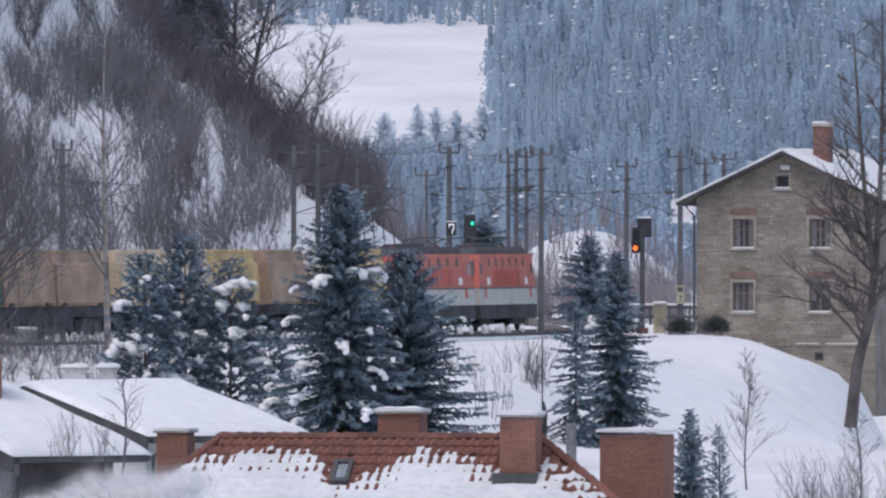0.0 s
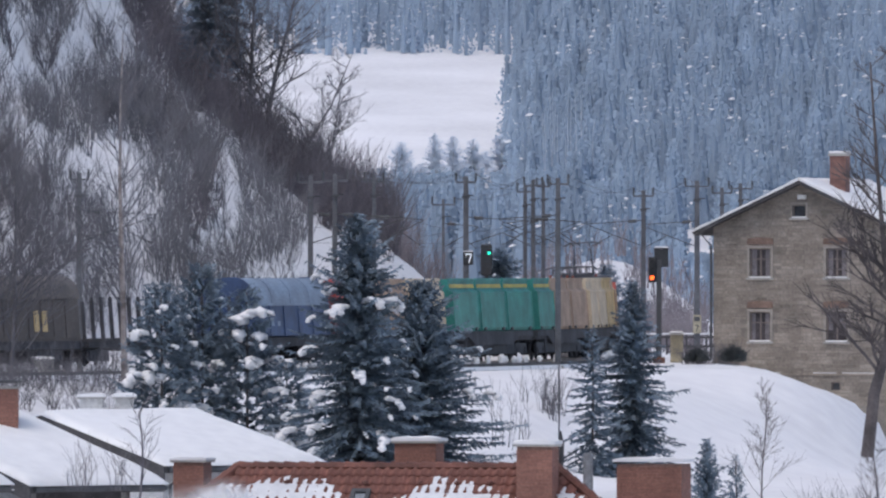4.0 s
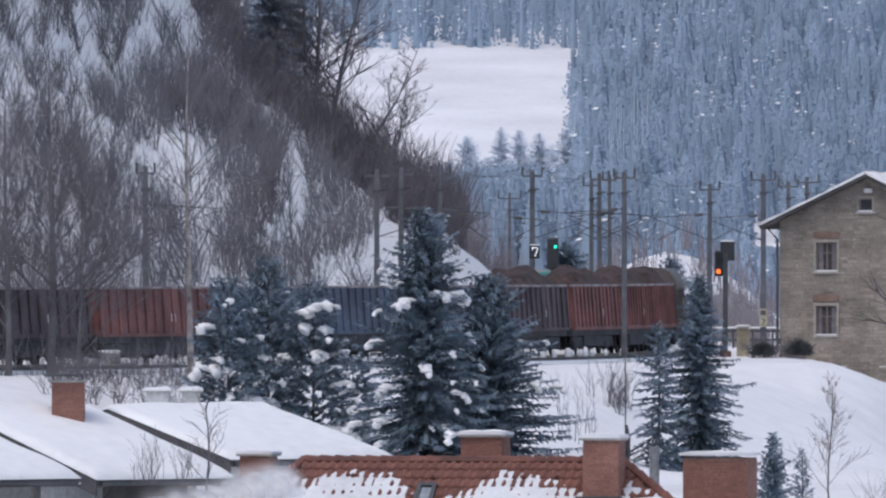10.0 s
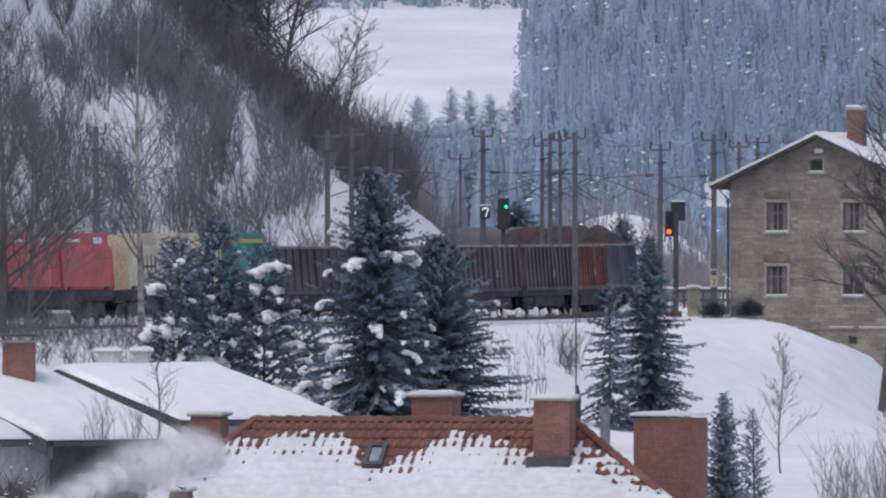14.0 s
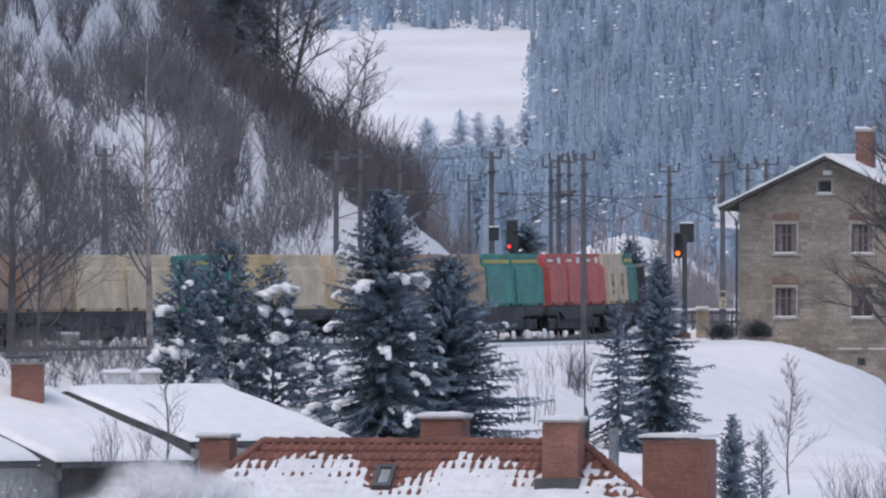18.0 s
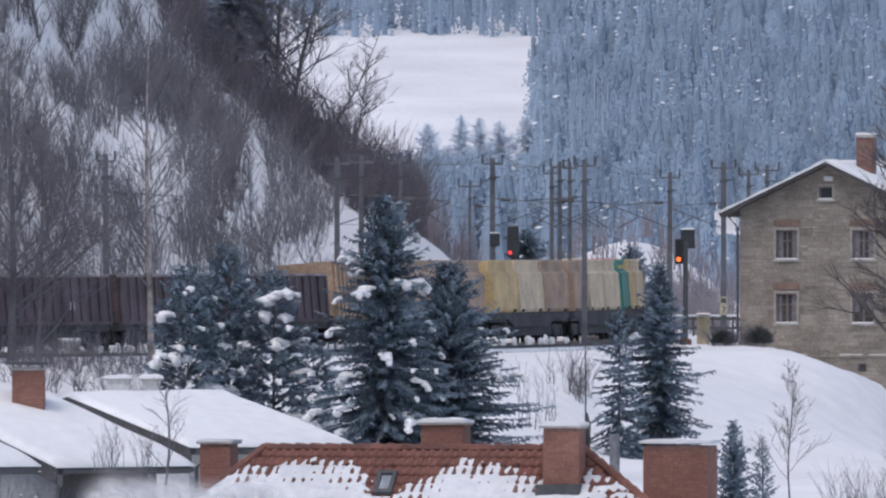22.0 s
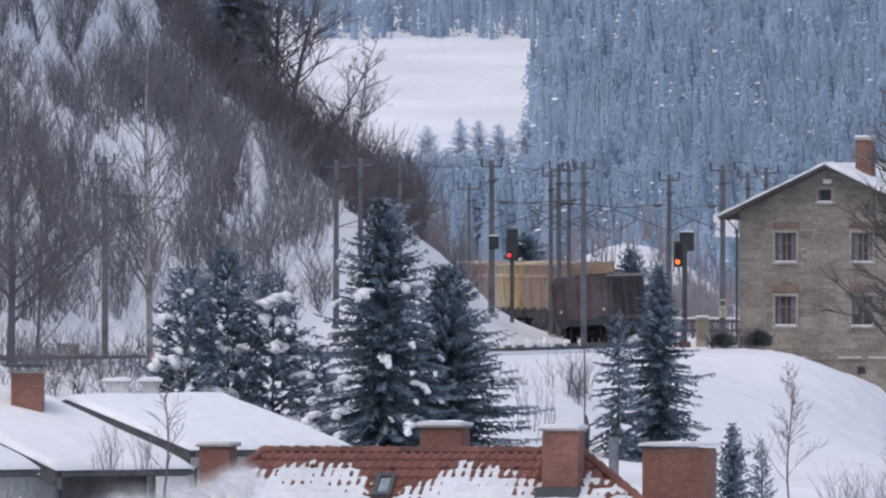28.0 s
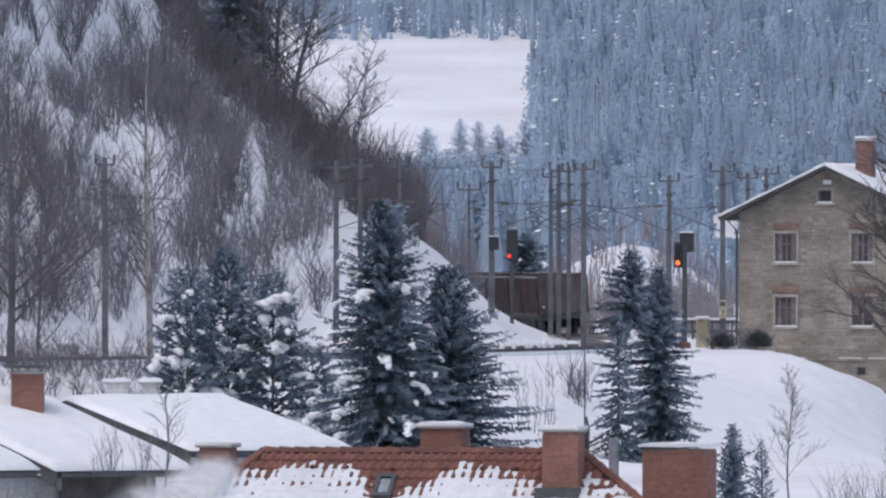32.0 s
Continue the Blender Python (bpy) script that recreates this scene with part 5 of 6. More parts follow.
def slope_house(ax, ay, az, length, run, drop, psi, foot, label, face=None, flank_shade=None, panes=True):
    """A gabled house: gable apex at (ax, ay, az), its ridge running back at psi degrees from +x."""
    root = thing("village_house", pose(ax, ay, 0, 0, 0, psi), label, "house")
    # local: +x along the ridge, -y down the visible slope
    t, o = 0.22, 0.0
    for sy in (-1, 1):
        prof = [(0, az), (sy * run, az - drop), (sy * run, az - drop - t), (0, az - t)]
        roof = part("roof", prism(prof, "x", -0.6, length), DARKWOOD, root, "dark-edged roof")
        bm = bmesh.new()
        n, m = 40, 18
        grid = []
        for i in range(n + 1):
            row = []
            for j in range(m + 1):
                x, v = -0.7 + (length + 0.8) * i / n, j / m
                edge = min(1.0, i / 2, (n - i) / 2, (m - j) / 1.5)
                th = 0.17 * (0.12 + 0.88 * min(1.0, max(0.0, edge)) ** 0.6) + 0.05 * noise.noise(Vector((x * 0.5, v * 4, ax)))
                row.append(bm.verts.new((x, sy * v * (run + 0.08), az - v * drop + th)))
            grid.append(row)
        for p, q in zip(grid, grid[1:]):
            for j in range(m):
                bm.faces.new((p[j], p[j + 1], q[j + 1], q[j]))
        sk = [(grid[0][j], grid[0][j + 1]) for j in range(m)] + [(grid[i][m], grid[i + 1][m]) for i in range(n)] + [(grid[n][j], grid[n][j + 1]) for j in range(m)]
        for p, q in sk:
            d = [bm.verts.new((w.co.x, w.co.y, az - abs(w.co.y) / run * drop + 0.004)) for w in (p, q)]
            bm.faces.new((p, q, d[1], d[0]))
        bmesh.ops.recalc_face_normals(bm, faces=bm.faces)
        part("roof_snow", bm, SNOW, roof, "smooth thick blanket of snow", True)
        part("gutter", tube([(-0.5, sy * (run + 0.06), az - drop - 0.12), (length, sy * (run + 0.06), az - drop - 0.12)], 0.07, 0.07, 8), STEEL, roof)
        part("verge_board", prism([(0, az - 0.02), (sy * run, az - drop - 0.02), (sy * run, az - drop - 0.46), (0, az - 0.46)], "x", -0.66, -0.6), DARKWOOD, roof)
    w = run - 0.75
    zc = az - drop * w / run - t
    part("gable_wall", prism([(-w, foot), (w, foot), (w, zc), (0, az - t - 0.02), (-w, zc)], "x", 0, 0.35), face or RENDER_W, root, "pale grey rendered gable wall")
    for sy in (-1, 1):
        part("side_wall", box(0.35, length - 0.6, sy * w, sy * (w - 0.35), foot, zc), flank_shade or RENDER_W, root)
    part("rear_wall", prism([(-w, foot), (w, foot), (w, zc), (0, az - t - 0.02), (-w, zc)], "x", length - 0.95, length - 0.6), RENDER_W, root)
    for x in (1.6, 4.0) if panes else ():
        win = part("window", box(x, x + 1.1, -w - 0.012, -w + 0.05, zc - 2.0, zc - 0.7), GLASS, root, "dark window")
        bm = bmesh.new()
        for q in ((x - 0.08, x, zc - 2.08, zc - 0.62), (x + 1.1, x + 1.18, zc - 2.08, zc - 0.62), (x, x + 1.1, zc - 0.7, zc - 0.62), (x, x + 1.1, zc - 2.08, zc - 2.0), (x + 0.52, x + 0.58, zc - 2.0, zc - 0.7)):
            verts_box(bm, q[0], q[1], -w - 0.03, -w + 0.02, q[2], q[3])
        part("window_frame", bm, FRAME_W, win)
    part("downpipe", tube([(0.2, -run, az - drop - 0.15), (0.2, -w - 0.12, az - drop - 0.6), (0.2, -w - 0.12, foot)], 0.055, 0.055, 8), STEEL, root, "dark rain downpipe")
    return root


H2 = slope_house(-10.66, 470, 0.12, 5.9, 5.3, 1.45, 44, -6.6, "pale house under a thick smooth layer of snow")
# dark wood colour on the side wall stands for shade under the eaves
H1 = slope_house(-14.44, 440, 0.50, 4.6, 5.9, 2.0, 46, -6.6, "grey house with a snow-covered roof and brick chimney", GREYR, DARKWOOD, False)
# side wall of the white house greyed to paint its shadow
H0 = slope_house(-17.2, 425, 0.50, 3.4, 5.5, 1.8, 46, -8.0, "white house with a snow-laden roof", RENDER_W, GREYR, False)


BROWNR = mat("brown_render", (0.24, 0.145, 0.105), 0.85, 0.12, 0.8, 0.3)


def stand_alone(px0, px1, y, zb, zt, label, hood=False, **kw):
    root = thing("roof_chimney", None, label, "chimney")
    core = brick_chimney(root, px0, px1, y - (px1 - px0) * 0.5, y + (px1 - px0) * 0.5, zb, zt, **kw)
    if hood:
        bm = bmesh.new()
        n = 10
        w = (px1 - px0) / 2 + 0.06
        prof = [((px0 + px1) / 2 + w * math.cos(math.pi * i / n), zt + 0.34 + 0.24 * math.sin(math.pi * i / n)) for i in range(n + 1)]
        bm = prism(prof, "y", y - w, y + w)
        hd = part("hood", bm, SHEET, core, "curved sheet-metal hood")
        bm = bmesh.new()
        lump(bm, ((px0 + px1) / 2 + 0.12, y, zt + 0.54), w * 0.75, w * 0.8, 0.09, None, 2)
        part("hood_snow", bm, SNOW, hd, "rounded cap of snow", True)
        for u in (px0, px1):
            part("hood_leg", box(u - 0.02, u + 0.02, y - w, y - w + 0.04, zt, zt + 0.32), SHEET, core)
    return root


stand_alone(-12.0, -11.09, 441, -0.9, 1.12, "brick chimney with a dark metal cover on a snowy roof", hood=False, snow=0)
c = thing("chimney_cover", None, "flat dark metal cover over a brick chimney", "chimney cover")
part("plate", box(-12.17, -10.98, 440.3, 441.7, 1.28, 1.36, 0.01), STEEL, c)
for x in (-12.0, -11.17):
    part("leg", box(x, x + 0.05, 440.6, 440.7, 1.17, 1.285), STEEL, c)
stand_alone(-10.14, -9.43, 476, -0.33, 0.55, "pale rendered chimney with a snow cap", bricks=False, paint=RENDER_W)
stand_alone(-9.07, -8.50, 476, -0.33, 0.55, "pale rendered chimney with a snow cap", bricks=False, paint=RENDER_W)
stand_alone(-9.48, -8.58, 362, -4.21, -2.79, "smoking brick chimney with a snow cap")
stand_alone(-7.94, -7.00, 336, -5.26, -3.07, "brown rendered chimney with a flat cap", bricks=False, paint=BROWNR, snow=0.04)
stand_alone(-7.17, -6.50, 352, -3.78, -3.26, "low brick chimney under a curved metal hood", hood=True, snow=0.04)


def lower_roof():
    """The nearest snow-covered roof, below the hipped one."""
    root = thing("village_house", None, "snow-covered low roof with a small dark gable", "house")
    Y, zr = 352.0, -3.68
    x0, x1 = -14.85, 1.45
    roof = part("roof", prism([(Y, zr), (Y - 5, zr - 3.0), (Y - 5, zr - 3.3), (Y, zr - 0.3)], "x", x0, x1), TILE, root, "dark red tiled roof")
    bm = bmesh.new()
    n, m = 160, 20
    g = []
    for i in range(n + 1):
        row = []
        for j in range(m + 1):
            x, v = x0 + (x1 - x0) * i / n, 0.12 + 4.9 * j / m
            th = 0.16 + 0.09 * noise.noise(Vector((x * 1.1, v * 1.1, 5))) - (0.2 if j == 0 and x < -5.0 + 0.6 * math.sin(x * 9) else 0)
            row.append(bm.verts.new((x, Y - v, zr - v * 0.6 + th)))
        g.append(row)
    for p, q in zip(g, g[1:]):
        for j in range(m):
            bm.faces.new((p[j], p[j + 1], q[j + 1], q[j]))
    part("roof_snow", bm, ROOF_SNOW, roof, "lumpy snow", True)
    part("wall", box(x0 + 0.5, x1 - 0.5, Y - 4.5, Y + 4, zr - 7, zr - 3.1), RENDER_W, root)
    part("rear_slope", prism([(Y, zr), (Y + 5, zr - 3.0), (Y + 5, zr - 3.3), (Y, zr - 0.3)], "x", x0, x1), TILE, root)
    for i in range(int((-4.8 - x0) / 0.38)):
        x = x0 + i * 0.38
        part("ridge_tile", tube([(x, Y, zr + 0.02), (x + 0.41, Y, zr + 0.02)], 0.12, 0.10, 7), TILE, roof)
    d = part("dormer", prism([(-2.69, -4.50), (-2.43, -3.50), (-2.18, -4.50)], "y", 345.0, 348.0), DARKWOOD, root, "small dark pointed gable")
    d2 = part("dormer", prism([(-10.44, -4.42), (-10.07, -3.58), (-9.63, -4.42)], "y", 342.0, 347.0), DARKWOOD, root, "dark gable under a snowy roof")
    part("dormer_snow", prism([(-10.07, -3.53), (-9.09, -4.30), (-9.09, -4.09), (-10.05, -3.41), (-10.80, -3.99), (-10.80, -4.21)], "y", 341.7, 348.0), SNOW, d2)


lower_roof()


def ball_post():
    x, y = 3.88, 300.0
    root = thing("ball_finial_post", pose(x, y, -3.46), "weathered concrete post topped with a round ball", "post")
    h = -2.27 - -3.46
    part("post", box(-0.26, 0.26, -0.26, 0.26, 0, h, 0.03), CONC, root)
    part("block", box(-0.28, 0.28, -0.28, 0.28, h - 0.38, h, 0.06), CONC, root)
    bm = bmesh.new()
    bmesh.ops.create_uvsphere(bm, u_segments=20, v_segments=14, radius=0.25, matrix=pose(0, 0, h + 0.23))
    part("ball", bm, CONC, root, "", True)
    part("column", box(-0.2, 0.2, -0.2, 0.2, -9.0, 0), CONC, root)


ball_post()


def yard():
    """What stands between the two houses and the low roof."""
    fence = thing("board_fence", pose(-12.03, 420.0, -5.15), "weathered grey-brown board fence behind the thicket", "fence")
    for i in range(18):
        part("board", box(-1.6 + i * 0.17, -1.45 + i * 0.17, 0, 0.03, 0, 2.1 + 0.05 * math.sin(i * 2.3)), BOARD, fence)
    for z in (0.4, 1.6):
        part("rail", box(-1.6, 1.45, 0.03, 0.09, z, z + 0.09), BOARD, fence)
    post = thing("wooden_pole", pose(-9.30, 345.0, -4.04), "thin dark pole beside the smoking chimney", "pole")
    part("pole", tube([(0, 0, 0), (0, 0, -2.21 - -4.04)], 0.05, 0.045, 8), DARKWOOD, post)
    low = thing("roof_chimney", None, "low brick chimney buried in a lump of snow", "chimney")
    part("stack", box(-10.84, -10.31, 357.6, 358.2, -3.98, -3.42), BRICK, low)
    for x, z, r in ((-10.59, -3.27, 0.30), (-10.36, -3.42, 0.28), (-10.06, -3.50, 0.24), (-10.74, -3.37, 0.24)):
        bm = bmesh.new()
        lump(bm, (x, 357.9, z), r, 0.35, r * 0.55, None, 2)
        part("snow_mound", bm, SNOW, low, "rounded mound of snow", True)


BOARD = mat("weathered_board", (0.21, 0.18, 0.165), 0.9, 0.3, 0.6, 0.05, 0.005, rand=0.2)
yard()
for z0, z1 in ((1020, 1075), (1058, 1120)):
    a, b = (-7.80, 320, 4.5 + (445 - z0 + 12) * 320 / 28067), (10.44, 320, 4.5 + (445 - z1 - 4) * 320 / 28067)
    wire(a, b, 0.22, 0.012, 14, "service_cable")


# ---------------------------------------------------------------- smoke from the brick chimney
def smoke_mat():
    m = bpy.data.materials.new("smoke")
    m.use_nodes = True
    n, l = m.node_tree.nodes, m.node_tree.links
    n.remove(n["Principled BSDF"])
    d, tl, tr, mx, mix = n.new("ShaderNodeBsdfDiffuse"), n.new("ShaderNodeBsdfTranslucent"), n.new("ShaderNodeBsdfTransparent"), n.new("ShaderNodeMixShader"), n.new("ShaderNodeMixShader")
    for q in (d, tl):
        q.inputs["Color"].default_value = (0.90, 0.89, 0.89, 1)
    mx.inputs[0].default_value = 0.6
    l.new(d.outputs[0], mx.inputs[1])
    l.new(tl.outputs[0], mx.inputs[2])
    t, c, r = n.new("ShaderNodeTexNoise"), n.new("ShaderNodeTexCoord"), n.new("ShaderNodeMapRange")
    t.inputs["Scale"].default_value, t.inputs["Detail"].default_value = 1.6, 2.0
    r.inputs["From Min"].default_value, r.inputs["From Max"].default_value = 0.2, 0.75
    mp, gr, mu = n.new("ShaderNodeMapping"), n.new("ShaderNodeTexGradient"), n.new("ShaderNodeMath")
    gr.gradient_type, mu.operation = "QUADRATIC_SPHERE", "MULTIPLY"
    mp.inputs["Scale"].default_value, mp.inputs["Location"].default_value = (2.0, 0.0, 2.0), (-1.0, 0.0, -1.0)
    l.new(c.outputs["Generated"], mp.inputs["Vector"])
    l.new(mp.outputs["Vector"], gr.inputs["Vector"])
    l.new(c.outputs["Object"], t.inputs["Vector"])
    l.new(t.outputs["Fac"], r.inputs["Value"])
    l.new(r.outputs["Result"], mu.inputs[0])
    l.new(gr.outputs["Fac"], mu.inputs[1])
    m2 = n.new("ShaderNodeMath")
    m2.operation, m2.use_clamp = "MULTIPLY", True
    m2.inputs[1].default_value = 3.0
    l.new(mu.outputs[0], m2.inputs[0])
    l.new(m2.outputs[0], mix.inputs[0])
    l.new(tr.outputs[0], mix.inputs[1])
    l.new(mx.outputs[0], mix.inputs[2])
    l.new(mix.outputs[0], n["Material Output"].inputs["Surface"])
    return m


# ---------------------------------------------------------------- conifers
def leaves(name, co, material):
    """A mesh of loose four-sided leaves."""
    k = len(co)
    me = bpy.data.meshes.new(name)
    me.vertices.add(k)
    me.vertices.foreach_set("co", co.ravel())
    me.loops.add(k)
    me.loops.foreach_set("vertex_index", np.arange(k, dtype=np.int32))
    me.polygons.add(k // 4)
    me.polygons.foreach_set("loop_start", np.arange(0, k, 4, dtype=np.int32))
    me.update(calc_edges=True)
    me.materials.append(material)
    return me


def spruce(x, y, top, halfw, seed, snow=0, base=None, droop=0.25, dense=1.0, label="dark green spruce", mtl=None, name="spruce", clump=1.0, power=0.8, twig=1.0, bare=0.0, lift=0.0):
    """A conifer of many uneven boughs, each a spray of narrow needled twigs; snow: clumps lying over bough ends."""
    rng = random.Random(seed)
    base = zg(x, y) - 0.1 if base is None else base
    h = top - base
    root = thing(name, pose(x, y, base), label, "spruce tree", "spruces on the bank")
    part("trunk", tube([(0, 0, 0), (0.04, 0, h * 0.5), (0, 0, h * 0.99)], 0.011 * h, 0.015, 7), BARK, root)
    nr = np.random.default_rng(seed)
    total = int(h * 46 * dense / twig)
    g = (np.arange(total) + nr.random(total)) / total
    z = h * (0.03 + 0.965 * g)
    f = 1 - z / h
    a = np.arange(total) * 2.39996 + nr.uniform(-0.5, 0.5, total)
    lobe = np.array([1 + 0.38 * noise.noise(Vector((1.3 * math.cos(q), 1.3 * math.sin(q) + seed, w * 0.8 / twig))) for q, w in zip(a.tolist(), z.tolist())])
    tier = 1 + 0.22 * np.sin(z * 5.5 / twig + 1.5 * np.sin(a))
    r = (halfw * f ** power * lobe * tier + (0.05 + 0.25 * np.minimum(1, 4 * f)) * twig) * nr.uniform(0.58, 1.03, total)
    rise = 0.8 * (1 - f) ** 2.5 + 0.12 - droop * f + nr.normal(0, 0.10, total) + lift
    quads = []
    for side in (-1, 1, -1, 1, 0):
        for k in range(1 + int(r.max() / (0.125 * twig))):
            u = (k + nr.random(total)) * 0.125 * twig / r
            ok = (u < 1) & (u > bare)
            if not ok.any():
                continue
            U, R, A, ZZ, rs_ = u[ok], r[ok], a[ok], z[ok], rise[ok]
            n = len(U)
            ca, sa = np.cos(A), np.sin(A)
            c = np.stack((ca * R * U, sa * R * U, ZZ + R * (rs_ * U - droop * 0.5 * U * U + 0.3 * droop * U ** 4)), -1)
            L = (0.125 + 0.11 * (1 - U) * np.minimum(1.0, R / twig)) * twig * nr.uniform(0.6, 1.5, n)
            sw = side * nr.uniform(0.5, 1.1, n)
            out = np.stack((ca * 0.8 - sw * sa, sa * 0.8 + sw * ca, nr.uniform(-1.0, 0.45, n)), -1) * L[:, None]
            wid = np.stack((-out[:, 1] * 0.2, out[:, 0] * 0.2, L * nr.uniform(0.05, 0.2, n)), -1)
            quads.append(np.stack((c - wid, c + wid, c + out + wid * 0.3, c + out * 0.92 - wid * 0.35), 1))
    crown = new("crown", leaves("crown", np.concatenate(quads).reshape(-1, 3), mtl or NEEDLE))
    crown.parent = root
    tagged(crown, "dense drooping needle boughs")
    tips = [(a[i], r[i], z[i], rise[i]) for i in range(total) if 0.2 < f[i] < 0.92 and r[i] > 0.62 * halfw * f[i] ** power]
    if snow:
        bm = bmesh.new()
        rng.shuffle(tips)
        for i, (a, r, z, rise) in enumerate(tips[:snow]):
            # a few broad caps that sag over the bough's end, the rest small
            ca, sa = math.cos(a), math.sin(a)
            big = i % 3 == 0
            n = rng.randint(4, 6) if big else rng.randint(2, 4)
            size = clump * (rng.uniform(0.11, 0.17) if big else rng.uniform(0.05, 0.09))
            skew = rng.uniform(-0.6, 0.6)
            for j in range(n):
                u = 1.03 - 0.75 * j * size / max(0.6, r)
                side = skew * j * size + rng.gauss(0, 0.35) * size
                hang = (1.3 * size if j == 0 else 0.45 * size if j == 1 else 0.0)
                c = Vector((ca * r * u - sa * side, sa * r * u + ca * side, z + r * (rise * u - droop * 0.3 * u * u) + 0.6 * size - hang))
                k = size * rng.uniform(0.8, 1.2) * (0.8 if j == 0 else 1.0)
                q = bmesh.ops.create_icosphere(bm, subdivisions=2, radius=1.0)
                for v in q["verts"]:
                    w = v.co * (1 + 0.8 * noise.noise(v.co * 1.9 + c * 4))
                    v.co = c + Vector((w.x * k * 1.25, w.y * k * 1.25, w.z * k * (1.1 if j == 0 else 0.62)))
        tagged(part("snow_clumps", bm, SNOW, root, "white clumps of snow on the boughs", True), kind="stuff")
    return root


spruce(-2.37, 640, 6.67, 3.95, 1, 54, -4.73, power=0.72, droop=0.36, clump=1.25, dense=1.1, label="tall dark spruce dusted with snow")
spruce(0.18, 648, 3.83, 4.0, 2, 22, -4.85, dense=1.2, droop=0.25, power=0.68, clump=1.2, lift=0.06, label="broad dark spruce with little snow")
spruce(-8.91, 655, 4.52, 2.3, 3, 30, -3.90, dense=0.95, clump=1.5, power=0.55, droop=0.10, twig=1.15, bare=0.3, lift=0.16, label="open-crowned pine with heavy clumps of snow")
spruce(-10.51, 650, 3.74, 2.2, 4, 27, -3.84, dense=0.8, clump=1.5, power=0.55, droop=0.10, twig=1.15, bare=0.35, lift=0.18, label="open-crowned pine with heavy clumps of snow")
spruce(-7.02, 652, 3.55, 2.1, 5, 27, -3.98, dense=0.8, clump=1.5, power=0.55, droop=0.10, twig=1.15, bare=0.35, lift=0.18, label="open-crowned pine with heavy clumps of snow")
spruce(-5.42, 656, 0.53, 1.9, 15, 20, -4.03, dense=0.7, clump=1.5, power=0.5, droop=0.15, bare=0.3, lift=0.1, label="small pine with clumps of snow")
spruce(7.60, 690, 1.9, 1.95, 6, 0, -4.9, droop=0.5, dense=0.3, power=0.75, bare=0.05, label="slender spruce with sparse drooping boughs")
spruce(9.45, 694, 3.93, 3.1, 7, 0, -5.0, droop=0.45, dense=0.8, power=0.92, label="dark spruce with drooping boughs")
spruce(9.13, 500, -0.90, 1.2, 8, 0, -7.0, dense=0.75, twig=0.7, power=0.8, droop=0.1, lift=0.15, label="small dark spruce in the snow")
spruce(10.12, 504, -1.42, 0.8, 9, 0, -7.0, dense=0.4, twig=0.6, power=0.8, droop=0.1, lift=0.2, bare=0.2, label="thin young spruce in the snow")
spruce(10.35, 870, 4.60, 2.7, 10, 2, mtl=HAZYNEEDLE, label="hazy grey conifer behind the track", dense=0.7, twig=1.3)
spruce(4.89, 940, 5.61, 2.1, 11, 3, 2.66, label="dark conifer with a clump of snow", dense=0.8, twig=1.3)
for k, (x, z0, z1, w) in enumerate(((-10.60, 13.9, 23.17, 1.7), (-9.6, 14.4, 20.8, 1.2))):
    spruce(x, 800.0 + 3 * k, z1, w, 20 + k, 5, z0, mtl=HAZYNEEDLE, dense=0.8, label="spruce on the crest of the spur, haze in its blue-grey", name="crest_spruce")


# ---------------------------------------------------------------- bare trees and shrubs
def grow(vs, fs, p, d, length, r, level, rng, split, lift=0.12):
    """One limb as a thin three-sided tube, then its branches."""
    n = 3 if level > 0 else 2
    pts, q = [Vector(p)], Vector(d).normalized()
    for i in range(n):
        q = (q + Vector((rng.gauss(0, 0.16), rng.gauss(0, 0.16), lift * rng.random()))).normalized()
        pts.append(pts[-1] + q * length / n)
    ends = len(pts)
    a = q.orthogonal().normalized()
    b = q.cross(a)
    k0 = len(vs)
    for i, c in enumerate(pts):
        rr = r * (1 - 0.55 * i / (ends - 1))
        for k in range(3):
            vs.append(tuple(c + rr * (math.cos(k * 2.094) * a + math.sin(k * 2.094) * b)))
    for i in range(ends - 1):
        for k in range(3):
            fs.append((k0 + 3 * i + k, k0 + 3 * i + (k + 1) % 3, k0 + 3 * i + 3 + (k + 1) % 3, k0 + 3 * i + 3 + k))
    if level <= 0:
        return
    for i in range(split):
        t = rng.uniform(0.3, 1.0)
        j = min(ends - 2, int(t * (ends - 1)))
        c = pts[j].lerp(pts[j + 1], t * (ends - 1) - j)
        ax = Vector((rng.gauss(0, 1), rng.gauss(0, 1), rng.gauss(0, 0.4))).normalized()
        nd = (q + ax * rng.uniform(0.45, 0.85)).normalized()
        grow(vs, fs, c, nd, length * rng.uniform(0.42, 0.68), max(0.007, r * 0.48), level - 1, rng, split, lift)


